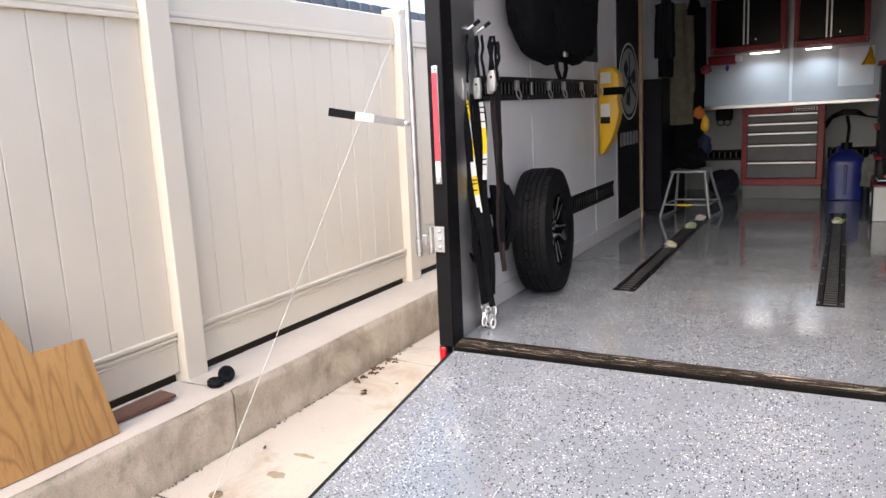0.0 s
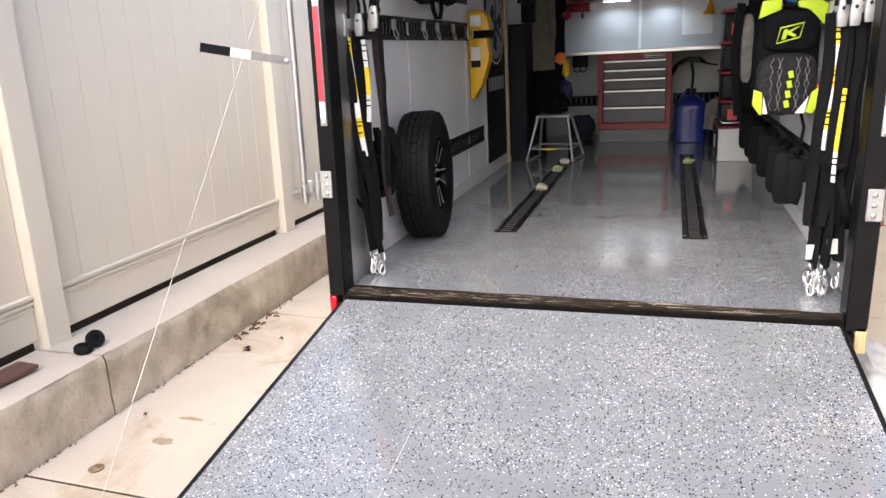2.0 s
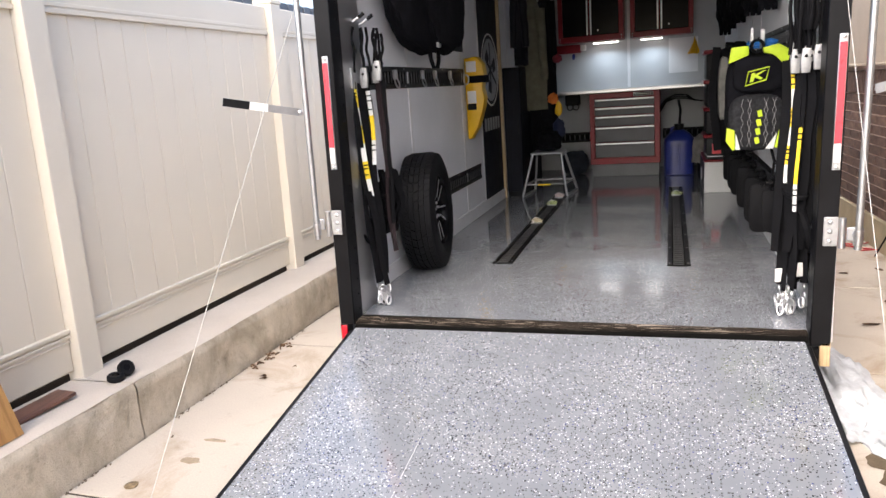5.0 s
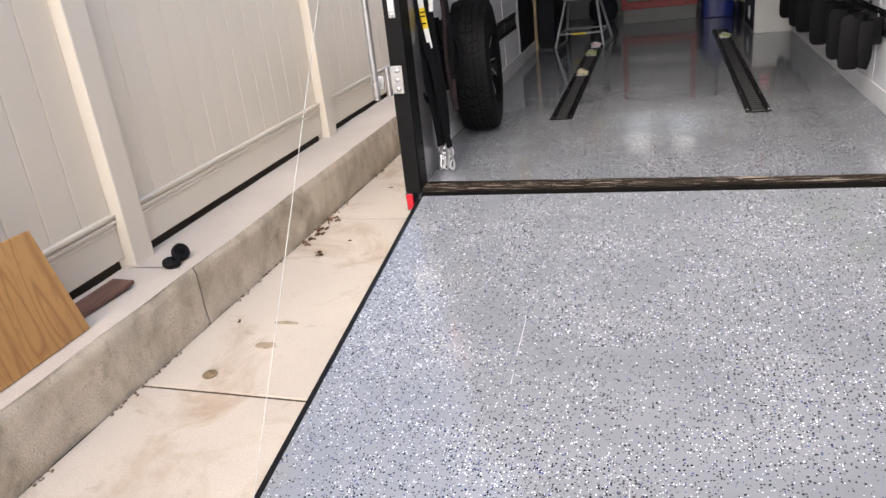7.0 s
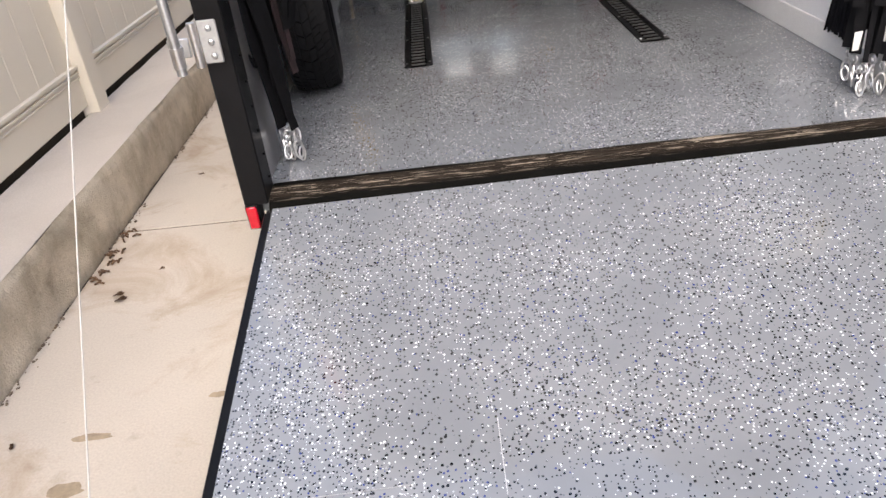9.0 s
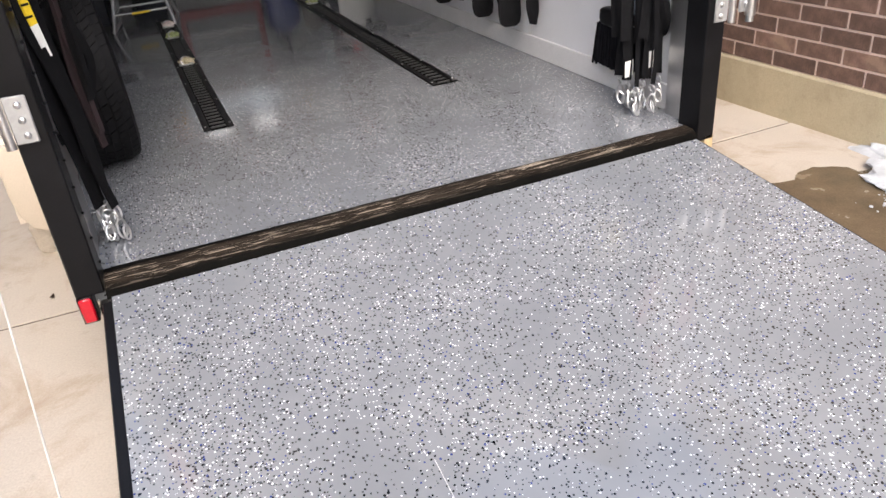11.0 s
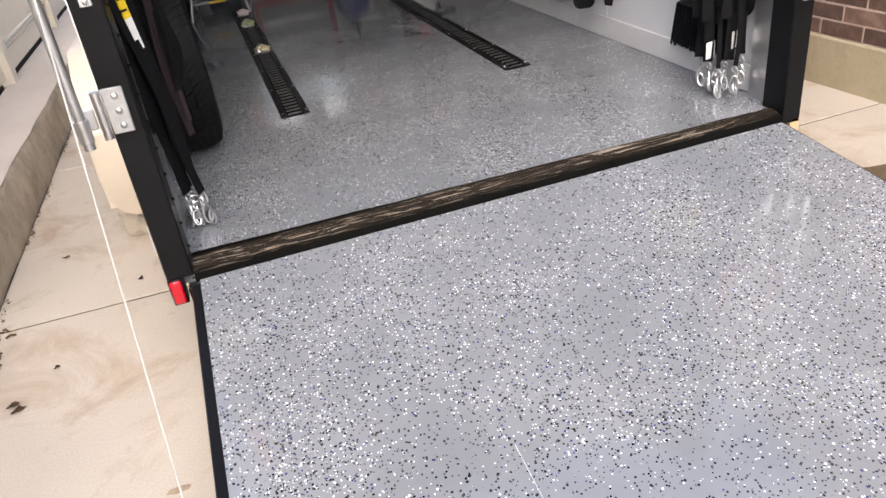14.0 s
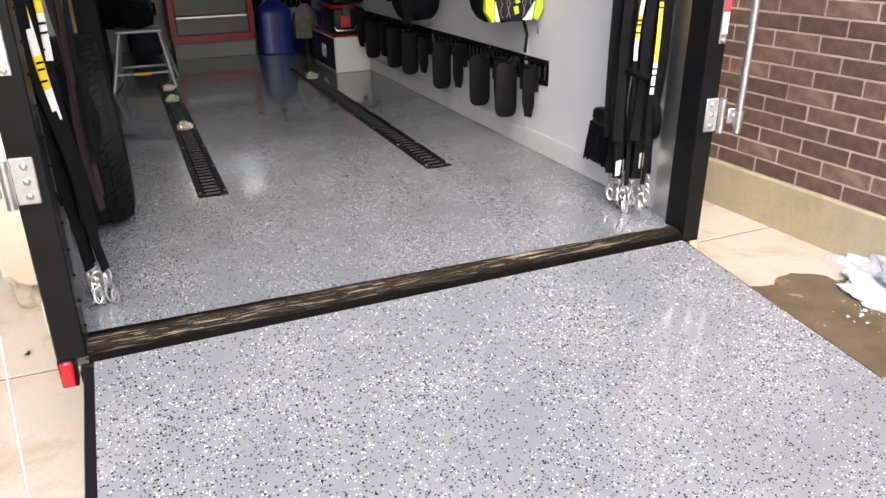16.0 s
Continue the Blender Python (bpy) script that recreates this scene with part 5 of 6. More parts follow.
def jug(x0, x1, y0, y1, z1, label):
    j = thing("fuel_jug", label, "fuel jug", ((x0 + x1) / 2, (y0 + y1) / 2, FH), "blue jugs")
    cx, cy = (x0 + x1) / 2, (y0 + y1) / 2
    body = bmesh.new()
    w, dd = (x1 - x0) / 2, (y1 - y0) / 2
    prof = [(0.0, 0.92), (0.02, 1.0), (0.72, 1.0), (0.8, 0.97), (0.9, 0.72), (0.97, 0.42), (1.0, 0.26)]
    rings = []
    for f, k in prof:
        rr = []
        for q in range(24):
            a = math.tau * q / 24
            c0, s0 = math.cos(a), math.sin(a)
            e = (abs(c0) ** 5 + abs(s0) ** 5) ** (-0.2)
            rr.append(body.verts.new((cx + w * k * c0 * e, cy + dd * k * s0 * e, FH + (z1 - FH) * f)))
        rings.append(rr)
    for i in range(len(rings) - 1):
        for q in range(24):
            body.faces.new((rings[i][q], rings[i][(q + 1) % 24], rings[i + 1][(q + 1) % 24], rings[i + 1][q]))
    body.faces.new(rings[-1])
    body.faces.new(rings[0][::-1])
    part("body", body, BLUE, j)
    part("ridge", box(cx - 0.012, cx + 0.012, y0 - 0.006, y0 + 0.01, FH + 0.06, FH + (z1 - FH) * 0.7, 0.004), BLUE, j)
    part("cap", tube([(cx, cy, z1 - 0.005), (cx, cy, z1 + 0.06)], 0.05, 20), BLACKM, j, "black screw cap")
    return j


j = jug(1.38, 1.69, 5.04, 5.34, 0.87, "blue plastic fuel jug with a black filler hose")
part("hose", tube([(1.54, 5.19, 0.93), (1.545, 5.17, 1.0), (1.55, 5.14, 1.08), (1.535, 5.12, 1.15), (1.53, 5.12, 1.19)], 0.014, 10), RUBBER, j)
part("handle", tube([(1.45, 5.19, 0.82), (1.46, 5.19, 0.89), (1.5, 5.19, 0.9)], 0.014, 10), BLUE, j)
jug(1.72, 1.97, 5.0, 5.3, 0.8, "blue plastic jug half hidden by a grey cloth")
coat("wrinkled grey cloth bag hanging in front of the jugs", GREYBAG, 1.66, 1.86, 4.86, 0.55, 0.84, 9.0, 0.12, False)
single("black_bottle", tube([(1.76, 4.86, FH), (1.76, 4.86, 0.54)], 0.05, 16), BLACKM, "black bottle standing by the jugs", "bottle")

# ---- right side: boxes, packs, flaps ----
a = thing("alloy_box", "white sided metal box on the floor against the wall", "box", (1.88, 4.0, FH))
part("body", box(1.735, 2.025, 3.76, 4.5, FH, 0.665, 0.006), WHITE, a)
part("lid", box(1.73, 2.028, 3.755, 4.505, 0.667, 0.685, 0.004), RED, a, "red lid")
part("side_panel", box(1.728, 1.7355, 3.78, 4.48, FH + 0.02, 0.655, 0.002), NAVY, a, "dark blue side panel")
for y in (4.05, 4.12):
    part("side_mark", torus((1.727, y, 0.53), 0.05, 0.006, Matrix.Rotation(radians(90), 4, "Y"), sx=1.0, sy=0.45), WHITE, a, "pale looped mark")
z = 0.687
for i, h in enumerate((0.225, 0.235, 0.235, 0.255)):
    t = thing("tool_case", "black tool case with red rim and latches in a stack", "tool case", (1.85, 4.0, z), "stacked tool cases")
    part("body", box(1.745, 2.0, 3.77, 4.2, z, z + h - 0.035, 0.02, seg=2), BLACKM, t)
    part("rim", box(1.725, 1.945 if i % 2 else 1.92, 3.755, 4.21, z + h - 0.035, z + h - 0.003, 0.008), RED, t, "red rim")
    part("latch", box(1.82, 1.87, 3.748, 3.765, z + h - 0.09, z + h - 0.01, 0.004), GUN, t)
    if i in (0, 3):
        part("sticker", box(1.80, 1.875, 3.766, 3.77, z + 0.05, z + 0.14, 0.001), REDTAPE, t, "red sticker")
    if i == 0:
        part("bail", tube([(1.74, 3.76, z + 0.06), (1.76, 3.745, z + 0.03), (1.9, 3.745, z + 0.03), (1.92, 3.76, z + 0.06)], 0.004, 8), STEEL, t)
    z += h


def backpack(x0, x1, y0, y1, z0, z1, label, main=True):
    b = thing("backpack", label, "backpack", ((x0 + x1) / 2, y1, z0), "packs on the wall")
    w, h = x1 - x0, z1 - z0
    part("body", pillow(x0, x1, y0 + 0.03, y1, z0, z1, 0.04, 3.3, 4.0), DARK, b)
    if not main:
        part("side_panel", pillow(x0 + 0.03, x0 + 0.1, y0 + 0.005, y0 + 0.06, z0 + 0.3 * h, z1 - 0.1 * h, 0.05, 6, 4), GREYBAG, b, "pale grey side panel")
        part("strap", tube([(x0 + 0.02, y0, z1), (x0 - 0.01, y0 - 0.02, z1 - 0.3), (x0 + 0.03, y0, z0)], 0, flat=(0.05, 0.012, (1, 0, 0))), WEB, b)
        return b
    part("upper_pocket", pillow(x0 + 0.03, x1 - 0.02, y0 - 0.01, y0 + 0.08, z0 + 0.6 * h, z1 - 0.02, 0.03, 7.1, 3.6), DARK, b)
    part("lower_panel", pillow(x0 + 0.01, x1 - 0.015, y0 - 0.015, y0 + 0.08, z0 + 0.01, z0 + 0.58 * h, 0.03, 1.1, 3.6), material("grey_patterned_fabric", (0.016, 0.016, 0.018), 0.8, vary=0.6, scale=70, spec=0.2), b, "dark grey patterned panel")
    part("shoulder", extrude([(x0 + 0.005, z1 - 0.1 * h), (x0 + 0.02, z1 + 0.03), (x0 + 0.35 * w, z1 + 0.035), (x0 + 0.35 * w, z1 - 0.02 * h), (x0 + 0.1, z1 - 0.03 * h)], 0.05, m=Matrix(((1, 0, 0, 0), (0, 0, 1, y0 + 0.0), (0, 1, 0, 0), (0, 0, 0, 1))), bevel=0.006), HIVIS, b, "fluorescent yellow shoulder")
    part("shoulder", extrude([(x1 - 0.005, z1 - 0.18 * h), (x1 + 0.01, z1 + 0.0), (x1 - 0.05, z1 + 0.035), (x1 - 0.42 * w, z1 + 0.02), (x1 - 0.4 * w, z1 - 0.015 * h), (x1 - 0.07, z1 - 0.04 * h)], 0.05, m=Matrix(((1, 0, 0, 0), (0, 0, 1, y0 + 0.0), (0, 1, 0, 0), (0, 0, 0, 1))), bevel=0.006), HIVIS, b, "fluorescent yellow shoulder")
    M = Matrix(((1, 0, 0, 0), (0, 0, 1, y0 - 0.02), (0, 1, 0, 0), (0, 0, 0, 1)))
    part("corner", extrude([(x0 + 0.0, z0 + 0.26 * h), (x0 + 0.038, z0 + 0.23 * h), (x0 + 0.042, z0 + 0.03 * h), (x0 + 0.03, z0 + 0.02 * h), (x0 - 0.005, z0 + 0.12 * h)], 0.035, m=M, bevel=0.005), HIVIS, b, "fluorescent yellow corner")
    part("corner", extrude([(x1 - 0.01, z0 + 0.26 * h), (x1 - 0.04, z0 + 0.22 * h), (x1 - 0.06, z0 + 0.04 * h), (x1 - 0.03, z0 + 0.02 * h), (x1 - 0.005, z0 + 0.12 * h)], 0.035, m=M, bevel=0.005), HIVIS, b, "fluorescent yellow corner")
    part("white_flash", extrude([(x0 + 0.044, z0 + 0.2 * h), (x0 + 0.068, z0 + 0.03 * h), (x0 + 0.044, z0 + 0.03 * h)], 0.034, m=M, bevel=0.003), WHITE, b)
    part("white_flash", extrude([(x1 - 0.05, z0 + 0.19 * h), (x1 - 0.105, z0 + 0.03 * h), (x1 - 0.064, z0 + 0.03 * h)], 0.034, m=M, bevel=0.003), WHITE, b)
    # emblem: outlined slanted box with a mark
    ex, ez = x0 + 0.48 * w, z0 + 0.76 * h
    fr = [(-0.055, -0.045), (0.045, -0.02), (0.06, 0.045), (-0.04, 0.025)]
    part("emblem_outline", tube([(ex + px, y0 - 0.016, ez + pz) for px, pz in fr], 0.004, 6, closed=True), HIVIS, b)
    part("emblem_mark", extrude([(ex - 0.035, ez - 0.03), (ex - 0.018, ez - 0.026), (ex - 0.01, ez - 0.005), (ex + 0.02, ez - 0.018), (ex + 0.03, ez - 0.01), (ex + 0.005, ez + 0.005), (ex + 0.045, ez + 0.03), (ex + 0.025, ez + 0.026), (ex - 0.006, ez + 0.01), (ex - 0.012, ez + 0.02), (ex - 0.025, ez + 0.016)], 0.006, m=Matrix(((1, 0, 0, 0), (0, 0, 1, y0 - 0.02), (0, 1, 0, 0), (0, 0, 0, 1)))), HIVIS, b)
    for k in range(4):
        q = Matrix.Translation((x0 + 0.5 * w + 0.012 * k * 0.35, y0 - 0.021, z0 + (0.12 + 0.09 * k) * h)) @ Matrix.Rotation(radians(-12), 4, "Y")
        part("print_bar", turned(box(-0.011, 0.011, -0.003, 0.006, -0.017, 0.017, 0.002), q), HIVIS, b)
    for k in range(9):
        xx = x0 + 0.08 + 0.02 * k
        pts = [(xx + 0.012 * (i % 2) * (1 if k % 2 else -1), y0 - 0.0165 + 0.0006 * k % 0.002, z0 + (0.06 + 0.06 * i) * h) for i in range(9)]
        if abs(k - 3.2) > 1:
            part("stitch_line", tube(pts, 0.0011, 4), material("pale_stitch", (0.3, 0.3, 0.3), 0.7) if k == 0 else bpy.data.materials["pale_stitch"], b)
    part("haul_loop", torus((x0 + 0.5 * w, y0 + 0.05, z1 + 0.03), 0.03, 0.008, Matrix.Rotation(radians(90), 4, "X")), WEB, b)
    part("dangling_strap", tube([(x1 - 0.07, y0 + 0.06, z0 + 0.02), (x1 - 0.05, y0 + 0.05, z0 - 0.06), (x1 - 0.06, y0 + 0.05, z0 - 0.14)], 0, flat=(0.015, 0.004, (1, 0, 0))), WEB, b)
    part("side_strap", tube([(x1, y0 + 0.1, z0 + 0.1), (x1 + 0.03, y0 + 0.06, z0 + 0.02), (x1 + 0.02, y0 + 0.05, z0 - 0.06)], 0, flat=(0.03, 0.004, (1, 0, 0))), WEB, b)
    part("side_mark", box(x1 - 0.03, x1 + 0.003, y0 + 0.02, y0 + 0.05, z0 + 0.1, z0 + 0.15, 0.004), REDTAPE, b, "small red tab")
    return b


backpack(1.735, 2.03, 1.06, 1.3, 1.015, 1.53, "black backpack with fluorescent yellow trim hanging on the wall")
backpack(1.72, 2.0, 2.1, 2.4, 0.93, 1.6, "dark pack with a pale grey side hanging behind", False)
backpack(1.84, 2.03, 2.75, 3.0, 1.0, 1.65, "black pack hanging deeper in the trailer", False)
c = thing("clip_hook", "silver clip hooks with a blue strap above the backpack", "hook", (1.9, 1.25, 1.6))
part("clip", box(1.855, 1.875, 1.2, 1.23, 1.56, 1.66, 0.004), STEEL, c)
part("clip", box(1.905, 1.93, 1.2, 1.23, 1.55, 1.65, 0.004), STEEL, c)
part("blue_strap", pillow(1.85, 2.0, 1.22, 1.3, 1.55, 1.6, 0.15, 2, 3), material("blue_webbing", (0.02, 0.16, 0.5), 0.6), c, "bright blue webbing")
for i, (x, y, zc, sz) in enumerate(((1.93, 4.3, 2.0, 0.2), (1.92, 3.6, 1.98, 0.17), (1.93, 2.9, 1.97, 0.16), (1.95, 2.1, 1.95, 0.15), (1.97, 1.5, 1.9, 0.12))):
    gv = thing("riding_glove", "black padded glove hanging from the upper hooks", "glove", (x, y, zc - sz), "black gloves")
    part("palm", lump((x, y, zc), (0.075, 0.09, sz), 0.25, 2.2, 4, i * 3.0), DARK, gv)
    for k in range(3):
        part("finger", tube([(x - 0.03 + 0.03 * k, y - 0.02, zc - sz * 0.6), (x - 0.035 + 0.035 * k, y - 0.025, zc - sz * 1.15)], [0.022, 0.015], 10), DARK, gv)

# row of rubber flaps clamped on the wall track
flap = thing("hanging_flap", "black rubber flap on a bolted bracket on the wall track", "rubber flap", (1.96, 1.2, 0.56), "row of hanging flaps")
out = [(-0.055, 0.0), (-0.055, -0.2), (-0.048, -0.235), (-0.028, -0.25), (0.028, -0.25), (0.048, -0.235), (0.055, -0.2), (0.055, 0.0), (0.035, 0.02), (-0.035, 0.02)]
part("pad", extrude(out, 0.022, m=Matrix.Translation((1.925, 1.22, 0.80)) @ Matrix.Rotation(radians(-12), 4, "Z") @ Matrix.Rotation(radians(90), 4, "X"), bevel=0.006), RUBBER, flap)
part("bracket", box(1.975, 2.025, 1.06, 1.17, 0.69, 0.81, 0.005), BLACKM, flap)
for zz in (0.73, 0.765):
    part("stud", lump((1.973, 1.115, zz), (0.006, 0.009, 0.009), 0, 1, 2), STEEL, flap)
part("side_plate", extrude([(-0.035, 0.02), (-0.035, -0.13), (-0.02, -0.2), (0.015, -0.21), (0.03, -0.15), (0.03, 0.02)], 0.008, m=Matrix.Translation((1.95, 1.03, 0.79)) @ Matrix.Rotation(radians(90), 4, "X"), bevel=0.002), RUBBER, flap)
part("clamp", lump((1.965, 1.19, 0.825), (0.022, 0.02, 0.02), 0.5, 2, 3, 2), BLACKM, flap)
part("wire", torus((1.945, 1.18, 0.82), 0.025, 0.003, Matrix.Rotation(0.6, 4, "X")), BLACKM, flap)
for y in (1.5, 2.02, 2.56, 2.86, 3.35, 3.9):
    copy_thing(flap, Matrix.Translation((1.96, y, 0.56)))

# ---- loose things outside ----
p = thing("plywood_offcut", "knotty plywood offcut leaning on the fence, one corner cut out", "plywood", (-0.95, -1.5, KZ))
out = [(-2.35, 0.0), (-1.155, 0.0), (-1.205, 0.40), (-1.415, 0.405), (-1.5, 0.60), (-1.62, 0.72), (-2.35, 0.8)]
PM = Matrix(((0, 0, 1, -0.945), (1, 0, 0, 0), (0, 1, 0, KZ), (0, 0, 0, 1)))
part("sheet", turned(extrude(out, 0.018, m=PM, bevel=0.0015), Matrix.Translation((-0.945, 0, KZ)) @ Matrix.Rotation(radians(-9), 4, "Y") @ Matrix.Translation((0.945, 0, -KZ))), PLY, p)
single("brown_board", turned(box(-0.055, 0.055, -0.16, 0.16, 0.0, 0.016, 0.002), Matrix.Translation((-1.06, -0.975, KZ + 0.005)) @ Matrix.Rotation(radians(-6), 4, "Z") @ Matrix.Rotation(radians(3), 4, "X")), BOARD, "short reddish brown board lying on the kerb", "board")
for k, (x, y, z, ax, ay) in enumerate(((-0.95, -0.63, KZ + 0.016, 8, 0), (-0.945, -0.565, KZ + 0.036, 58, 20))):
    c = thing("small_roller", "small black rubber roller lying on the kerb", "roller", (x, y, KZ), "black rollers")
    m = Matrix.Translation((x, y, z)) @ Matrix.Rotation(radians(ax), 4, "Y") @ Matrix.Rotation(radians(ay), 4, "X")
    part("tyre", lathe([(0.016, -0.014), (0.032, -0.015), (0.038, -0.008), (0.038, 0.008), (0.032, 0.015), (0.016, 0.014)], 28, m=m), RUBBER, c)
    part("hub", lathe([(0.001, -0.012), (0.016, -0.012), (0.016, 0.012), (0.001, 0.012)], 16, m=m), GLOSS, c)
single("drain_cap", lathe([(0.001, 0.0), (0.026, 0.0), (0.028, 0.004), (0.02, 0.009), (0.001, 0.011)], 18, m=Matrix.Translation((-0.595, -1.017, 0.001))), material("brass_brown", (0.22, 0.16, 0.09), 0.6, 0.3, vary=0.4, scale=80, bump=0.5), "small round brown metal cap in the paving", "drain cap")

LEAF = material("dry_leaf", (0.11, 0.06, 0.03), 0.85, vary=0.5, scale=40, bump=0.4)


def leaf(x, y, z, size, turn):
    bm = bmesh.new()
    n = 12
    c = bm.verts.new((0, 0, 0.006))
    ring = [bm.verts.new((size * math.cos(a) * (1 + 0.3 * noise.noise(Vector((x * 9 + a, y * 7, 1)))), size * 0.55 * math.sin(a) * (1 + 0.4 * noise.noise(Vector((a * 2, x * 5, y)))), 0.004 + 0.01 * noise.noise(Vector((a, x * 3, y * 3))))) for a in [math.tau * k / n for k in range(n)]]
    for k in range(n):
        bm.faces.new((c, ring[k], ring[(k + 1) % n]))
    bmesh.ops.solidify(bm, geom=bm.faces[:], thickness=0.0015)
    turned(bm, Matrix.Translation((x, y, z + 0.004)) @ Matrix.Rotation(turn, 4, "Z"))
    return single("dry_leaf", bm, LEAF, "curled brown dry leaf on the paving", "leaf", "dry leaves")


for x, y, s_, r_ in ((-0.64, 0.07, 0.022, 0.6), (2.52, 1.26, 0.05, 0.4), (2.72, 1.72, 0.045, 1.1), (-0.62, 1.1, 0.015, 0.3), (-0.298, 0.73, 0.016, 1.5), (-0.661, 0.103, 0.02, 0.5), (2.85, 2.5, 0.04, 2.0), (-0.55, 0.25, 0.012, 1), (2.6, 2.4, 0.035, 0.2), (-0.7, -0.62, 0.012, 2)):
    leaf(x, y, 0.0, s_, r_)
# damp smudges: thin dark stains in the paving
STAINM = material("damp_stain", (0.30, 0.235, 0.16), 0.8, vary=0.25, scale=30)
for x, y, sx, sy in ((-0.484, -0.792, 0.05, 0.026), (-0.485, -0.613, 0.06, 0.014), (-0.16, -0.492, 0.03, 0.012)):
    bm = bmesh.new()
    bm.faces.new([bm.verts.new((x + sx * math.cos(a) * (1 + 0.35 * noise.noise(Vector((a * 1.5, x * 9, y)))), y + sy * math.sin(a) * (1 + 0.35 * noise.noise(Vector((a * 1.7, y * 9, x)))), 0.0012)) for a in [math.tau * k / 20 for k in range(20)]])
    single("paving_stain", bm, STAINM, "faint brown smudge on the concrete paving", "stain", "paving smudges", kind="structure")
# crumbled soil and grit along the foot of the kerb
bm = bmesh.new()
for k in range(420):
    y = -2.2 + 5.2 * random.random()
    d = abs(random.gauss(0, 0.012))
    r = 0.0018 + 0.0045 * random.random() ** 2
    if noise.noise(Vector((y * 2.3, 1, 1))) < 0.0:
        continue
    lump((KX + 0.008 + d, y, r * 0.5), (r, r * 1.4, r * 0.8), 0.4, 2, 1, k * 0.7, bm)
tagged(new("kerb_grit", done("kerb_grit", bm, SOIL)), "crumbled soil and grit along the kerb foot", "grit", "", "stuff")
bm = bmesh.new()
for k in range(26):
    y, x = 0.15 + 0.5 * random.random(), KX + 0.02 + 0.07 * random.random()
    a = random.random() * 3.14
    L = 0.015 + 0.03 * random.random()
    tube([(x, y, 0.006), (x + L * 0.5 * math.cos(a), y + L * 0.5 * math.sin(a), 0.012), (x + L * math.cos(a), y + L * math.sin(a), 0.004)], 0.004, 5, bm)
tagged(new("leaf_litter", done("leaf_litter", bm, LEAF)), "small brown leaf litter by the kerb", "litter", "", "stuff")

# meltwater, snow and leads on the house side
bm = bmesh.new()
mid = bm.verts.new((2.62, -0.32, 0.002))
rim_ = []
for k in range(90):
    a = math.tau * k / 90
    q = 1 + 0.28 * noise.noise(Vector((math.cos(a) * 2.2, math.sin(a) * 2.2, 3))) + 0.14 * noise.noise(Vector((math.cos(a) * 7, math.sin(a) * 7, 3)))
    rim_.append(bm.verts.new((2.62 + 0.5 * q * math.cos(a), -0.32 + 0.36 * q * math.sin(a), 0.002)))
for k in range(90):
    bm.faces.new((mid, rim_[k], rim_[(k + 1) % 90]))
tagged(structure("water_puddle", bm, material("wet_concrete", (0.135, 0.10, 0.062), 0.25, vary=0.25, scale=7, grain=0.15), "dark meltwater patch on the concrete beside the ramp"), category="puddle")
single("snow_bank", lump((2.2, 0.25, -0.02), (0.14, 0.55, 0.11), 0.3, 2.4, 5, 3.0), SNOW, "low white snow bank beside the ramp", "snow", "snow patches")
single("snow_bank", lump((3.07, -0.45, -0.03), (0.3, 0.5, 0.13), 0.4, 2.6, 5, 9.0), SNOW, "melting snow heap against the house foundation", "snow", "snow patches")
bm = bmesh.new()
for k in range(60):
    r = 0.003 + 0.009 * random.random() ** 2
    lump((2.62 + 0.16 * random.random(), -0.25 - 0.5 * random.random(), r * 0.4), (r, r, r * 0.7), 0.4, 2, 1, k * 1.0, bm)
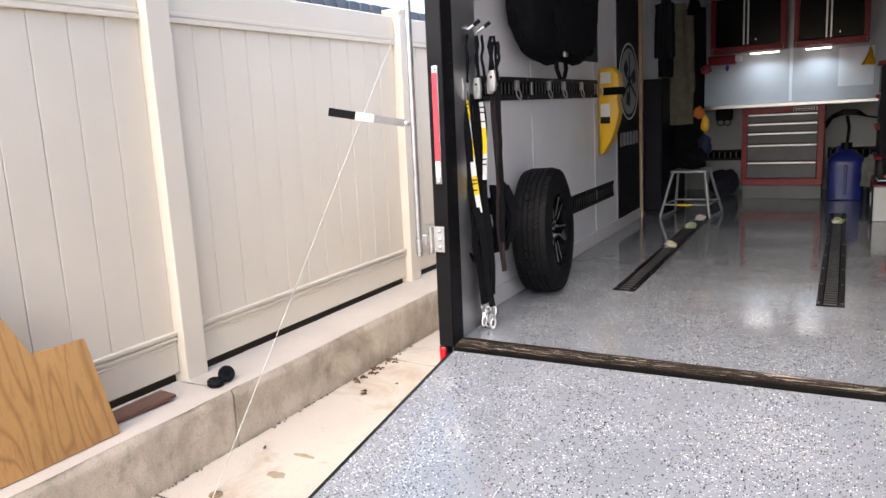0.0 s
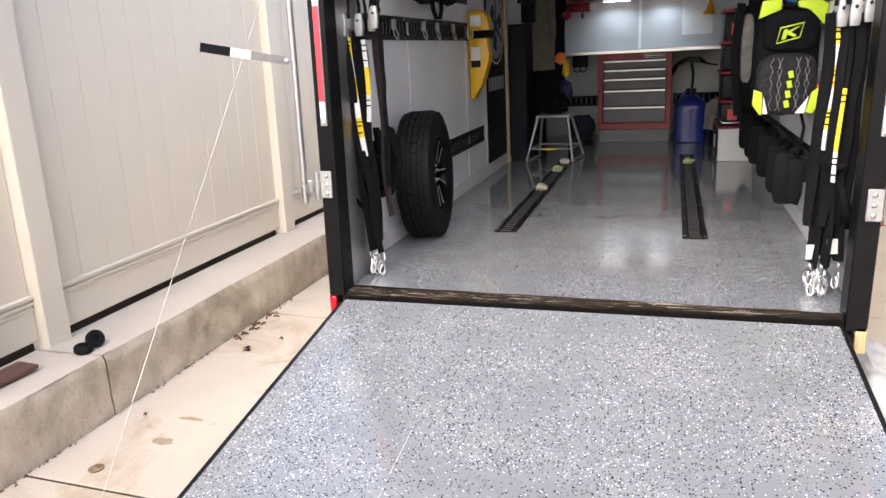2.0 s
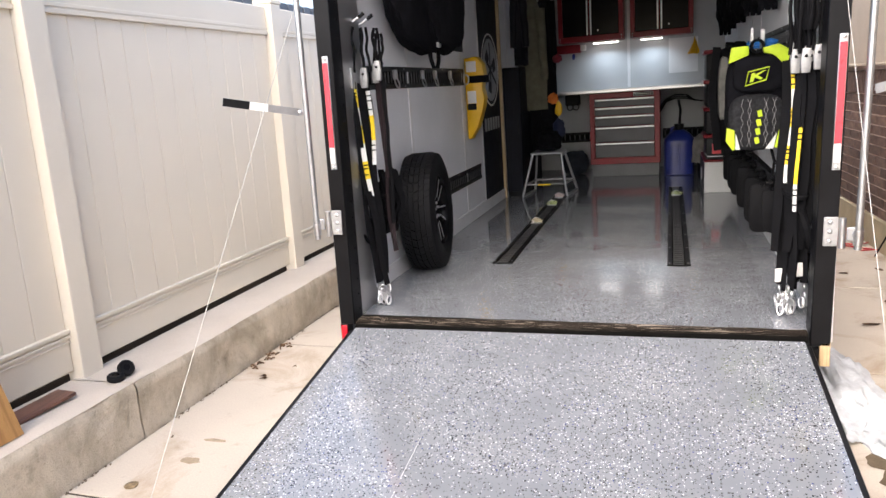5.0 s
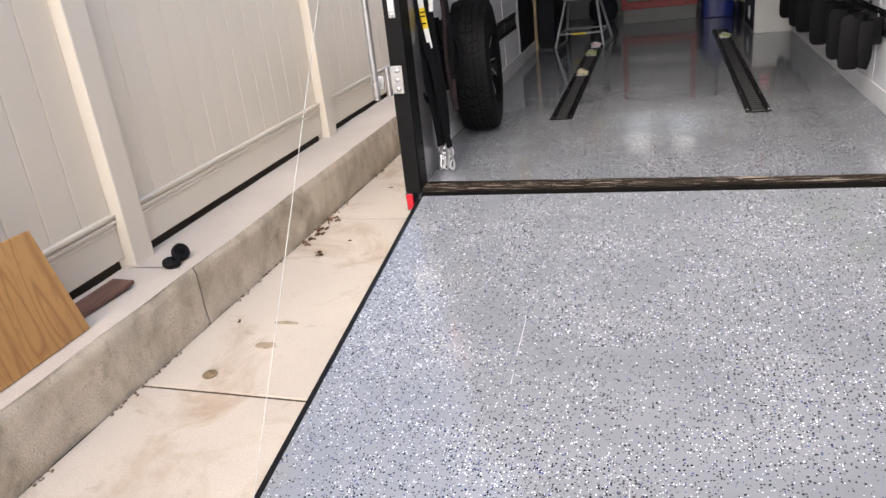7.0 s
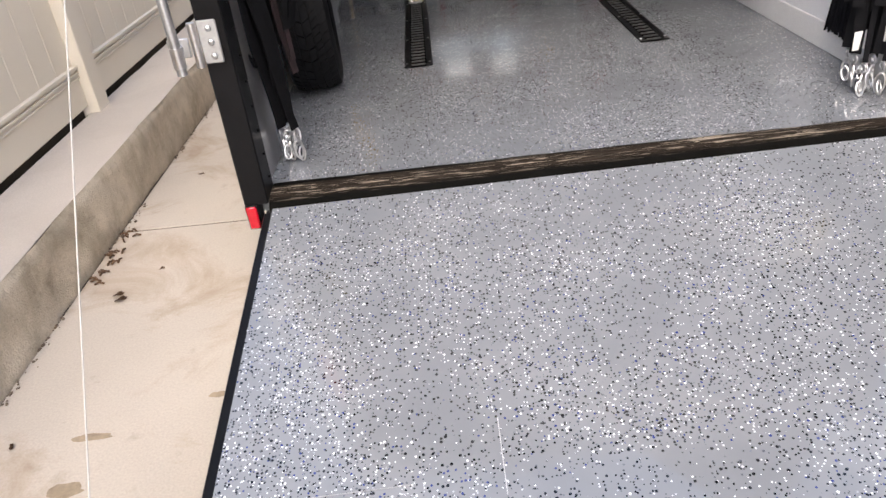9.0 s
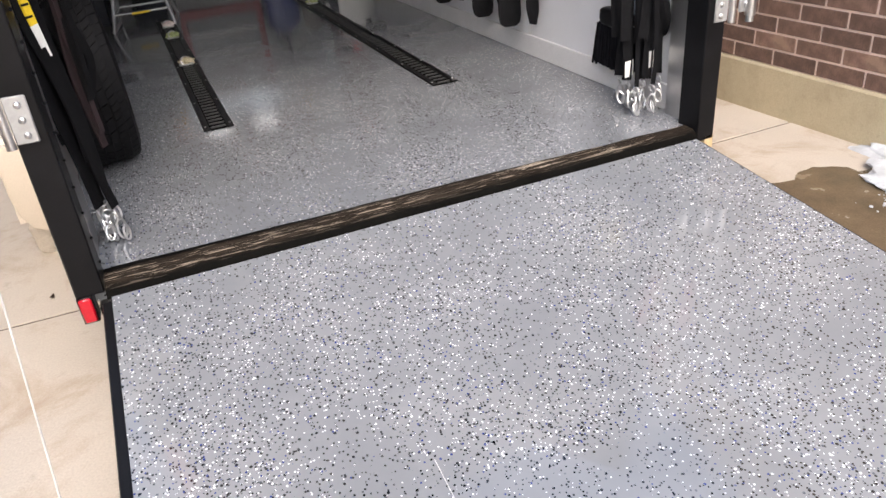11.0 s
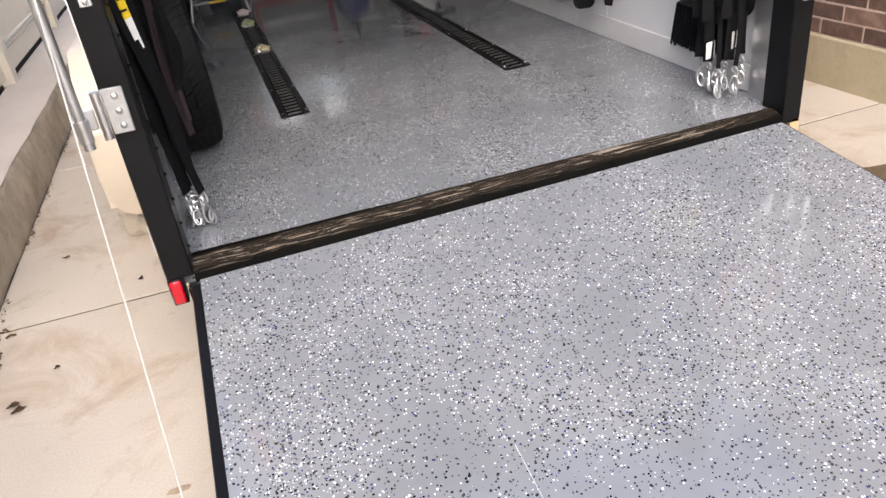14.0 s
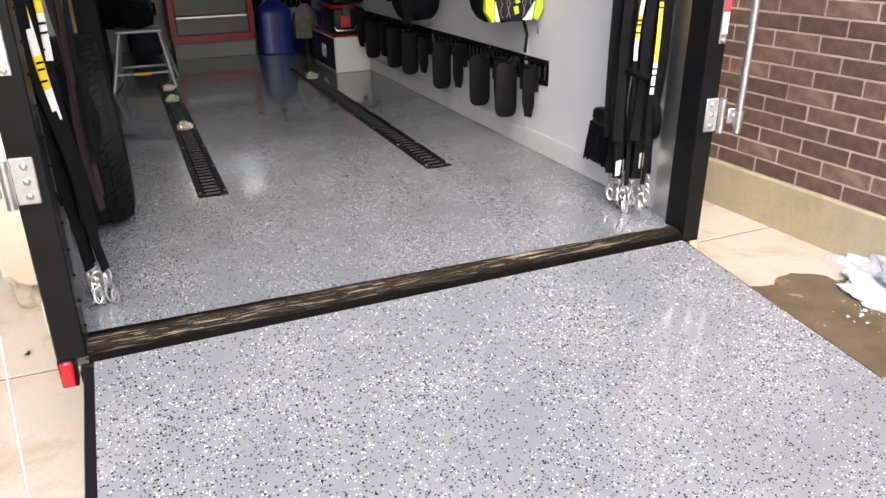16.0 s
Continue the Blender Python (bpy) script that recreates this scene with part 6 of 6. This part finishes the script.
tagged(new("snow_crumbs", done("snow_crumbs", bm, SNOW)), "crumbs of melting snow", "snow", "", "stuff")
l = thing("red_lead", "tangled red extension lead lying by the house", "extension lead", (2.8, 3.3, 0))
pts = [(2.86 + 0.13 * math.sin(k * 0.9) + 0.03 * math.sin(k * 2.3), 3.0 + 0.045 * k + 0.1 * math.cos(k * 1.3), 0.008 + 0.02 * abs(math.sin(k * 0.7))) for k in range(26)]
part("cord", tube(pts, 0.006, 6), material("red_rubber", (0.4, 0.03, 0.03), 0.5), l)
o = thing("outlet_box", "grey weatherproof outlet box on the brick wall", "outlet", (3.02, 2.6, 0.6))
part("box", turned(box(-0.05, -0.006, 2.55, 2.66, 0.70, 0.80, 0.006), HM), GALV, o)
part("plug", turned(box(-0.08, -0.05, 2.585, 2.625, 0.735, 0.775, 0.006), HM), REDTAPE, o, "red plug")
part("lead", turned(tube([(-0.07, 2.6, 0.74), (-0.08, 2.62, 0.5), (-0.07, 2.75, 0.2), (-0.1, 2.9, 0.01)], 0.006, 6), HM), RUBBER, o)

# ---- bricks ----
BL, BH, JT = 0.254, 0.0785, 0.0105
me = done("brick", box(0, 0.03, JT / 2, BL - JT / 2, JT / 2, BH - JT / 2, 0.003), BRICK)
rest = bmesh.new()
for row in range(12):
    z = FT + row * BH
    for k in range(-24, 40):
        s = 0.188 + BL * k + (BL / 2 if row % 2 else 0)
        if -1.15 < s < 4.85:
            ob = new("brick", me)
            ob.parent = house
            ob.matrix_local = HM @ Matrix.Translation((-0.006 + 0.002 * random.random(), s, z)) @ Matrix.Rotation(radians(random.uniform(-0.4, 0.4)), 4, "Z")
        elif -5.9 < s < 11.7:
            q = box(-0.005, 0.03, s + JT / 2, s + BL - JT / 2, z + JT / 2, z + BH - JT / 2)
            join(rest, turned(q, HM))
z = FT + 12 * BH
for k in range(-78, 150):
    s = k * 0.0785
    join(rest, turned(box(-0.02, 0.03, s + JT / 2, s + 0.0785 - JT / 2, z + JT / 2, z + 0.19, 0.003), HM))
tagged(part("brickwork", rest, BRICK, house, smooth=False), kind="stuff")
